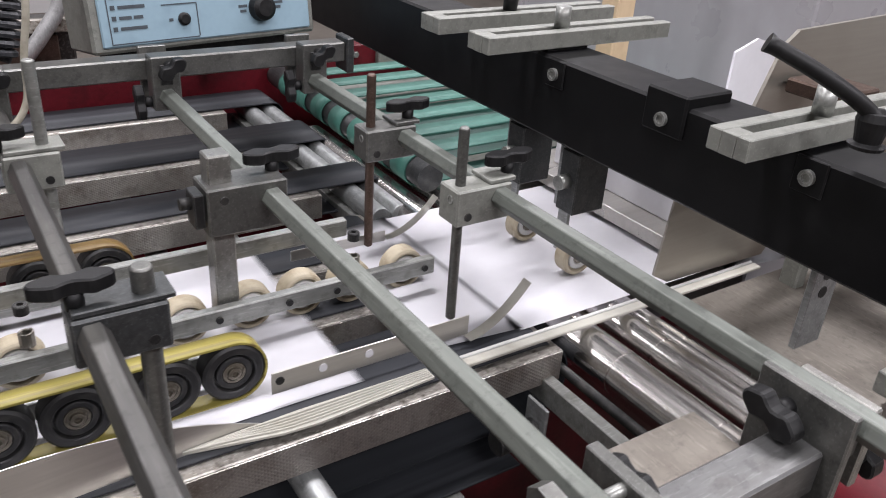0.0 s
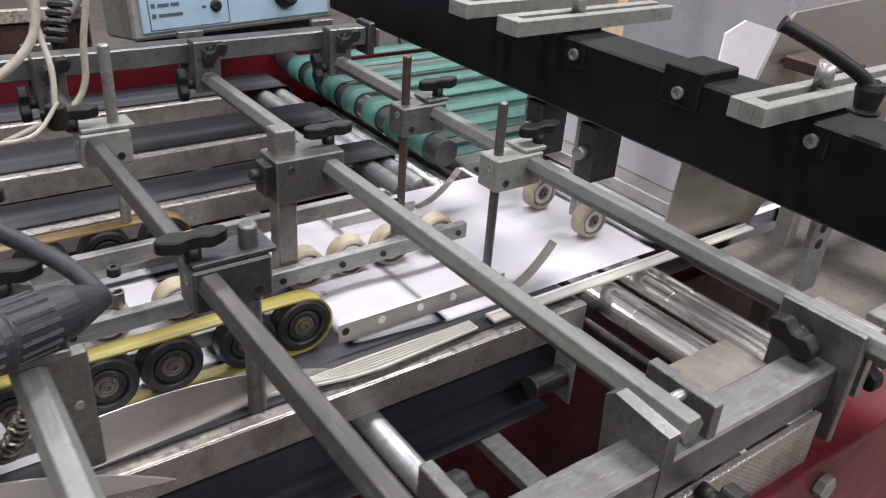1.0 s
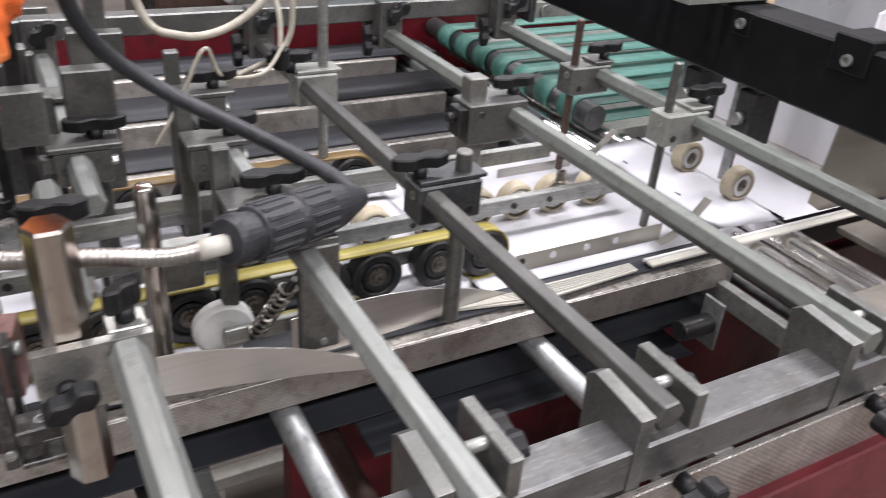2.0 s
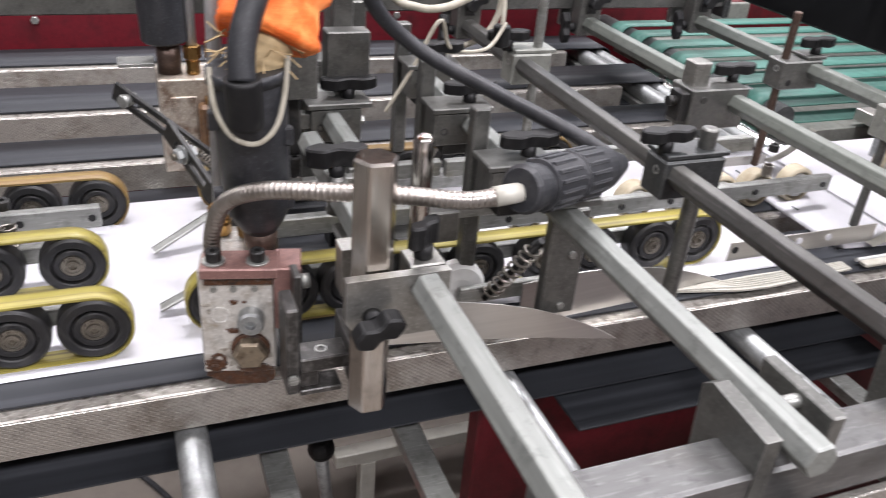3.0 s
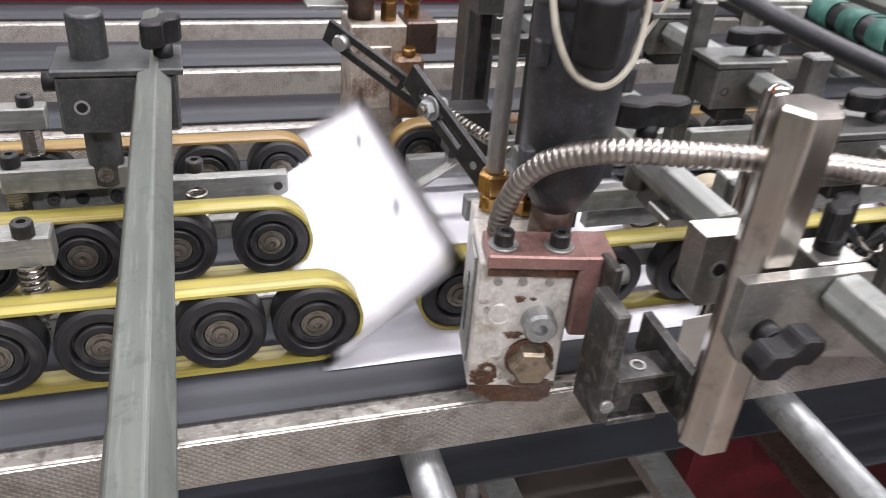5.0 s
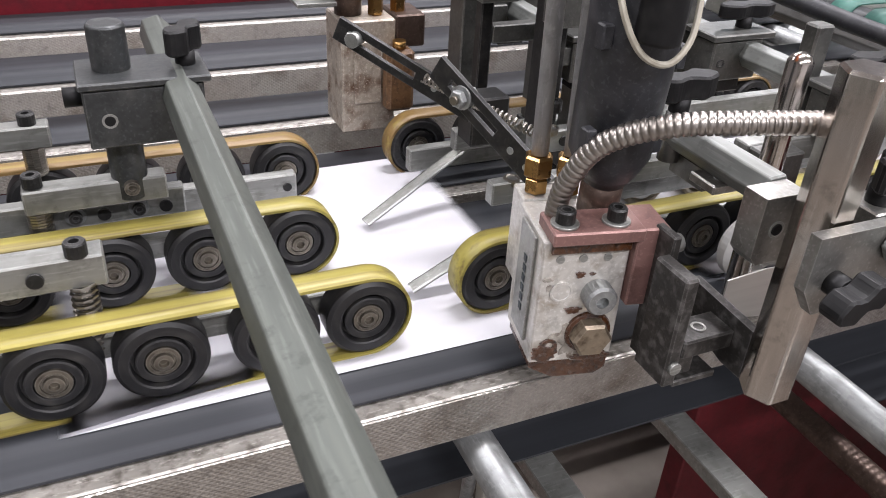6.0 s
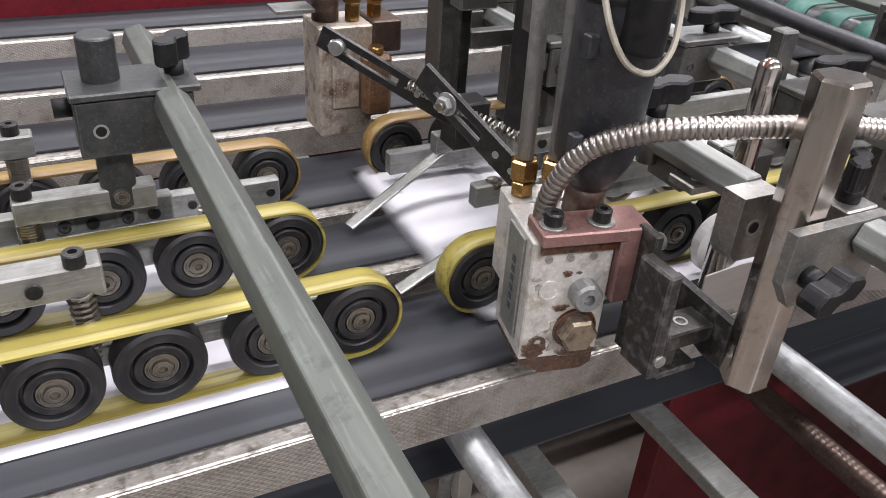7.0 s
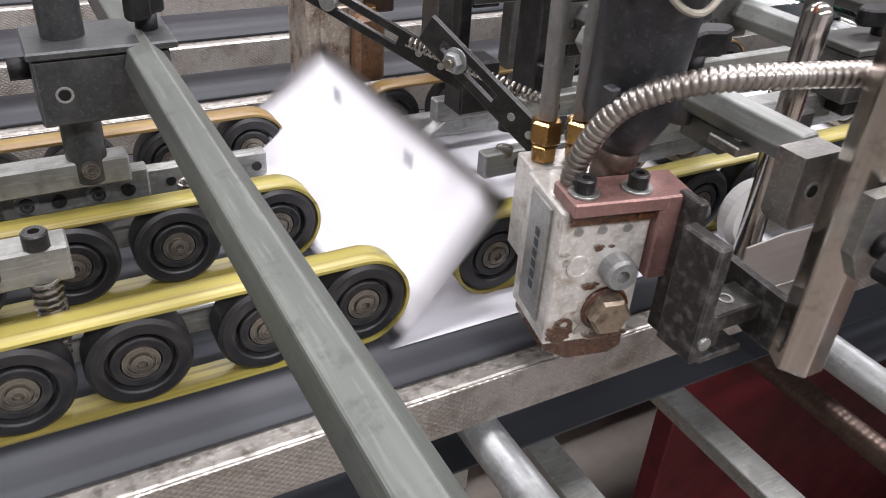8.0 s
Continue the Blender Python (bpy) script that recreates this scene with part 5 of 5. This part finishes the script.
pl = thing("drop_plate", (0.77, 0.444, 0.9), "flat steel drop plate with two holes", "plate")
part("plate", box(B(), 0.745, 0.785, 0.444, 0.452, 0.895, 1.06, 0.001), PIPE, pl)
for z in (0.958, 0.978):
    part("hole", cyl(B(), (0.763, 0.4432, z), (0.763, 0.4445, z), 0.0065, 14), DARK, pl)

for x, y in ((0.705, 0.742), (0.705, 0.846)):
    w = thing("hold_down_roller", (x, y, 0.85), "dark hanging block with a tan rubber hold-down wheel", "roller", "hold-down rollers")
    part("hanger", box(B(), x - 0.006, x + 0.02, y + 0.012, y + 0.03, 0.93, 1.05, 0.001), PIPE, w)
    part("block", box(B(), x - 0.02, x + 0.03, y - 0.02, y + 0.011, 0.935, 1.012, 0.0015), CLAMPDARK, w)
    part("knob", cyl(B(), (x - 0.02, y - 0.004, 0.975), (x - 0.034, y - 0.004, 0.975), 0.009, 16), ALU, w)
    part("fork", box(B(), x + 0.004, x + 0.010, y + 0.012, y + 0.03, 0.865, 0.935, 0.001), PIPE, w)
    add_wheel(w, x + 0.014, y - 0.012, 0.868, "tan")

for x, z, r in ((0.655, 0.8115, 0.027), (0.714, 0.820, 0.019), (0.752, 0.818, 0.012)):
    ro = thing("steel_roller", (x, 0.6, z), "polished steel transport roller with grooves", "roller", "polished rollers")
    part("barrel", lathe(B(), [(0, 0), (0, r - 0.001), (0.002, r), (0.10, r), (0.10, r - 0.0012), (0.103, r - 0.0012), (0.103, r), (0.23, r), (0.23, r - 0.0012), (0.236, r - 0.0012), (0.236, r),
                               (1.05, r), (1.05, 0)], (x, 0.34, z), (0, 1, 0), 40), CHROME, ro)
    part("axle", cyl(B(), (x, 0.272, z), (x, 0.3399, z), 0.008, 14), ALU, ro)
solid("dark_roller", cyl(B(), (0.612, 0.30, 0.80), (0.612, 1.4, 0.80), 0.006, 16), DARK, "thin dark roller beside the polished rollers", "roller")
solid("roller_cross_bar", box(B(), 0.575, 0.59, 0.32, 1.60, 0.775, 0.805, 0.001), ALU, "steel cross bar beside the rollers", "bar")
for x in (0.60, 0.635):
    solid("far_roller", cyl(B(), (x, 1.03, 0.8163), (x, 1.62, 0.8163), 0.0165, 24, 0.001), PIPE, "grey steel roller at the end of the lanes", "roller", "polished rollers")

solid("feed_table", box(B(), 0.80, 1.45, 0.30, 0.62, 0.832, 0.842, 0.001), TABLE, "scratched oily steel feed table plate", "table")
solid("side_chute", outline(B(), [(0.79, 1.023), (0.772, 0.866), (0.80, 0.850), (0.985, 0.846), (1.0, 0.866), (1.3, 0.92), (1.3, 1.023)], (0, 0.655, 0), (1, 0, 0), (0, 0, 1), -0.003), CHUTE,
      "large stained stainless steel chute plate", "plate")
c = thing("tension_roller", (0.54, 0.6, 0.74), "small dark roller in a steel fork under the rail", "roller")
part("fork", box(B(), 0.552, 0.556, 0.578, 0.612, 0.725, 0.795, 0.001), PIPE, c)
part("bolt", hexbar(B(), (0.5565, 0.595, 0.741), (0.562, 0.595, 0.741), 0.012), ALU, c)
part("barrel", cyl(B(), (0.50, 0.595, 0.760), (0.551, 0.595, 0.760), 0.014, 18, 0.001), DARK, c)
# added slab in belt material, standing in for the return belt's low sag
solid("return_belt_sag", box(B(), 0.08, 0.545, 0.600, 0.735, 0.7055, 0.709, 0.001), BELT, "added dark slab standing in for the sagging return belt below the rail", "apron")
solid("chute_roller", cyl(B(), (1.02, 0.1, 0.93), (1.02, 0.64, 0.93), 0.03, 24), PIPE, "grey feed roller behind the drop plate", "roller")
solid("table_bar", box(B(), 0.80, 1.0, 0.36, 0.385, 0.865, 0.89, 0.0015), GREY_PAINT, "grey slotted bar on the feed table", "bar")
lp = thing("lip_plate", (0.9, 0.57, 1.03), "brownish steel lip plate standing behind the beam", "plate")
part("plate", outline(B(), [(0.736, 1.03), (0.79, 1.165), (0.81, 1.18), (1.3, 1.20), (1.3, 1.03)], (0, 0.57, 0), (1, 0, 0), (0, 0, 1), -0.004), CHUTE, lp)
part("block", box(B(), 0.80, 0.86, 0.50, 0.5655, 1.12, 1.135, 0.002), RODMAT, lp, "rusty steel block")
part("stay", box(B(), 0.95, 0.97, 0.575, 0.60, 0.0, 1.1, 0.002), GREY_PAINT, lp)
solid("board_block", box(B(), 0.90, 1.08, 0.70, 1.0, 0.8695, 1.0, 0.001), PAPER, "block of plain white board waiting in the feeder", "board block")
solid("feeder_table", box(B(), 0.86, 1.5, 0.68, 1.05, 0.848, 0.869, 0.001), STAINLESS, "steel feeder table under the white stack", "table")
solid("wooden_post", box(B(), 1.05, 1.09, 1.06, 1.10, 0.0, 1.3, 0.002), WOOD, "pale wooden pallet post by the feeder", "post")
solid("stack_pallet", box(B(), 1.35, 2.2, 0.9, 1.7, 0.0, 1.62, 0.004), WRAP, "tall wrapped pallet of white board", "pallet")
solid("standing_sheet", outline(B(), [(1.09, 0.8695), (1.25, 0.8695), (1.25, 1.057), (1.138, 1.085), (1.09, 1.068)], (0, 0.85, 0), (1, 0, 0), (0, 0, 1), 0.004), PAPER, "white sheet standing on the feeder table", "sheet")

# green belts
for k in range(7):
    y = 1.075 + 0.075 * k
    gb = thing("green_belt", (0.9, y, 0.86), "narrow green feeder belt round a steel roller", "belt", "green feeder belts")
    part("loop", belt_loop(0.690, 1.6, y, y + 0.046, 0.862, 0.024, 0.002), GREEN, gb)
solid("green_roller", cyl(B(), (0.690, 1.04, 0.862), (0.690, 1.64, 0.862), 0.0225, 28), CLAMPDARK, "dark steel roller carrying the green belts", "roller")
solid("green_roller", cyl(B(), (1.6, 1.04, 0.862), (1.6, 1.64, 0.862), 0.0235, 28), CHROME, "dark steel roller carrying the green belts", "roller")
solid("belt_tray", box(B(), 0.73, 1.58, 1.04, 1.64, 0.80, 0.836, 0.001), GREY_PAINT, "grey tray under the green belts", "tray")

# control box
cb = thing("control_box", (0.44, 1.26, 1.04), "pale blue control box with a black dial and buttons", "control box")
CBM = Matrix.Translation((0.443, 1.258, 1.040)) @ Matrix.Rotation(radians(8), 4, "Z") @ Matrix.Rotation(radians(-8), 4, "X")


def cbx(x0, x1, y0, y1, z0, z1, bevel=0.001):
    return box(B(), x0, x1, y0, y1, z0, z1, bevel, CBM)


part("case", cbx(-0.175, 0.172, 0.003, 0.10, -0.004, 0.24, 0.004), GREY_PAINT, cb)
part("front_panel", cbx(-0.162, 0.162, -0.001, 0.0028, 0.004, 0.235, 0.002), BLUE, cb)
cn = CBM.to_3x3() @ Vector((0, -1, 0))
part("dial", lathe(B(), [(0, 0.0), (0, 0.020), (0.004, 0.020), (0.014, 0.018), (0.018, 0.012), (0.018, 0)], CBM @ Vector((0.078, -0.001, 0.040)), cn, 28), PLASTIC, cb, "black dial knob")
part("button", lathe(B(), [(0, 0.0), (0, 0.009), (0.003, 0.009), (0.005, 0.006), (0.005, 0)], CBM @ Vector((-0.044, -0.001, 0.034)), cn, 20), PLASTIC, cb)
for k in range(4):
    z = 0.070 - 0.014 * k
    part("marker", cbx(-0.145, -0.139, -0.0016, -0.0011, z - 0.003, z + 0.003, 0), INK, cb)
    for j, (a, b2) in enumerate(((-0.135, -0.118), (-0.115, -0.102))):
        part("print_bar", cbx(a, b2 + 0.004 * (k % 2), -0.0016, -0.0011, z - 0.0022, z + 0.0022, 0), INK, cb)
for (a, b2, z) in ((0.042, 0.056, 0.044), (0.044, 0.054, 0.037), (0.102, 0.116, 0.046), (0.103, 0.112, 0.039), (-0.066, -0.060, 0.034)):
    part("print_bar", cbx(a, b2, -0.0016, -0.0011, z - 0.002, z + 0.002, 0), INK, cb)
for (a, b2, z0, z1) in ((-0.150, -0.024, 0.0075, 0.009), (-0.024, -0.0225, 0.009, 0.055), (-0.075, -0.024, 0.054, 0.0555), (-0.15, -0.1485, 0.009, 0.10)):
    part("frame_line", cbx(a, b2, -0.0016, -0.0011, z0, z1, 0), INK, cb)
part("foot", cbx(-0.15, 0.15, 0.03, 0.06, -0.03, -0.0045, 0.001), DARK, cb)
c = thing("drive_housing", (0.20, 1.80, 0.0), "dark greasy drive housing behind the red side frame", "machine")
part("body", box(B(), 0.06, 0.33, 1.75, 1.86, 0.0, 0.965, 0.004), OILY, c)
part("ledge", box(B(), 0.06, 0.33, 1.735, 1.7495, 0.955, 0.980, 0.002), TWINE_CRUST, c, "dusty pale ledge")
part("cover", box(B(), 0.10, 0.30, 1.74, 1.7495, 0.84, 0.95, 0.002), RODMAT, c, "brown stained cover plate")
part("pipe", ring_sweep(B(), smooth_path([(0.24, 1.72, 0.92), (0.27, 1.72, 0.955), (0.31, 1.73, 1.01), (0.33, 1.74, 1.10)], 6), 0.014, 14), GUNPIPE, c)
part("pipe", cyl(B(), (0.12, 1.80, 0.965), (0.16, 1.80, 1.20), 0.016, 14), OILY, c)
solid("hanging_cable", ring_sweep(B(), smooth_path([(0.190, 1.11, 1.25), (0.182, 1.10, 1.139), (0.171, 1.10, 1.078), (0.166, 1.10, 1.028), (0.146, 1.10, 0.998), (0.11, 1.10, 0.982), (0.05, 1.10, 0.96)], 8), 0.0042, 10), WHITE_CABLE, "thin white cable hanging over the far beam", "cable")
solid("coiled_cord", coil(B(), (0.16, 1.22, 1.045), (0.22, 1.26, 1.22), 0.012, 16, 0.0045), CABLE, "black coiled cord by the control box", "cable")


# ---- moving sheets ----
SLOW, FAST, PERIOD = 0.631, 0.84, 0.7533
GRIP_X, GRIP_T = 0.225, 0.367
Y0, Y1, LEN, FLAP = 0.664, 0.982, 0.475, 0.122
PZ = BED + 0.0012


def since_grip(k, t):
    """Seconds since the fast belts took sheet k."""
    return t - GRIP_T - PERIOD * k


def lead_at(k, t):
    """Where the leading edge of sheet k lies."""
    u = since_grip(k, t)
    return GRIP_X - (SLOW if u < 0 else FAST) * u


def sheet_mesh():
    bm = B()
    xs = [FLAP + (LEN - FLAP) * i / 14 for i in range(15)]
    ys = [Y0 + (Y1 - Y0) * j / 8 for j in range(9)]
    grid = [[bm.verts.new((x, y, 0.0006 * noise.noise(Vector((x * 9, y * 9, 0))))) for y in ys] for x in xs]
    for i in range(14):
        for j in range(8):
            bm.faces.new((grid[i][j], grid[i + 1][j], grid[i + 1][j + 1], grid[i][j + 1])).smooth = True
    bmesh.ops.solidify(bm, geom=bm.faces[:], thickness=0.0006)
    return mesh_from(bm, "panel", PAPER)


def flap_mesh():
    bm = B()
    n = 8
    xs = [-FLAP * i / n for i in range(n + 1)]
    ys = [Y0 + (Y1 - Y0) * j / 8 for j in range(9)]
    grid = []
    for x in xs:
        row = []
        for y in ys:
            yy = min(max(y, Y0 - x * 0.10), Y1 + x * 0.12)
            row.append(bm.verts.new((x, yy - Y0, -0.004 * math.sin(math.pi * x / FLAP) * math.sin(math.pi * (y - Y0) / (Y1 - Y0)))))
        grid.append(row)
    for i in range(n):
        for j in range(8):
            bm.faces.new((grid[i][j], grid[i][j + 1], grid[i + 1][j + 1], grid[i + 1][j])).smooth = True
    bmesh.ops.solidify(bm, geom=bm.faces[:], thickness=0.0006)
    return mesh_from(bm, "flap", PAPER)


panel_me, flap_me = sheet_mesh(), flap_mesh()
slot_me = mesh_from(box(B(), -0.002, 0.002, -0.006, 0.006, -0.0012, 0.0003, 0), "slot", INK)
SHEETS = []
for k in range(-2, 13):
    s = new("board_sheet")
    s.empty_display_size = 0.05
    tagged(s, "plain white cardboard sheet with a folding front flap", "sheet", "white sheets on the conveyor")
    p = new("panel", panel_me)
    p.parent = s
    f = new("flap", flap_me)
    f.parent = s
    for yy in (0.78, 0.90):
        o = new("slot", slot_me)
        o.parent = f
        o.location = (-FLAP * 0.8, yy - Y0, 0.0021 * math.sin(math.pi * (yy - Y0) / (Y1 - Y0)))
    SHEETS.append((k, s, f))

FOLD = [(0.63, 0), (0.665, 3), (0.705, 24), (0.755, 60), (0.805, 102), (0.860, 142), (0.910, 169), (0.960, 178), (1.06, 179.4)]


def fold_angle(u):
    if u <= FOLD[0][0]:
        return 0.0
    for (a, p), (b, q) in zip(FOLD, FOLD[1:]):
        if u <= b:
            return p + (q - p) * (u - a) / (b - a)
    return FOLD[-1][1]


def motions():
    """Sheets run along the bed and their front flaps fold back; wheels turn with the belts."""
    times = [i / 30 for i in range(241)]
    for k, s, f in SHEETS:
        rows, folds = [], []
        for t in times:
            x = lead_at(k, t)
            z = PZ
            if x > 0.95:
                z, x = PZ - 0.0022 * min(k, 12) * min((x - 0.95) / 0.2, 1) if k > 0 else PZ, 0.95
            if x < -1.5:
                x, z = -1.5, PZ + 0.0014 * (k + 3)
            rows.append((t, pose(x, 0, z)))
            a = fold_angle(since_grip(k, t))
            q = max(math.sin(radians(a)), 0)
            folds.append((t, pose(FLAP, Y0, 0.0028, 4 * q, 0, 6 * q) @ pose(0, 0, 0, 0, a, 0)))
        walk(s, rows)
        walk(f, folds)
    rate = 0.78 / WR * 180 / math.pi
    for w, x, y, z in SPINNING:
        walk(w, [(t, pose(x, y, z, 0, -rate * t % 360, 0)) for t in times])


motions()
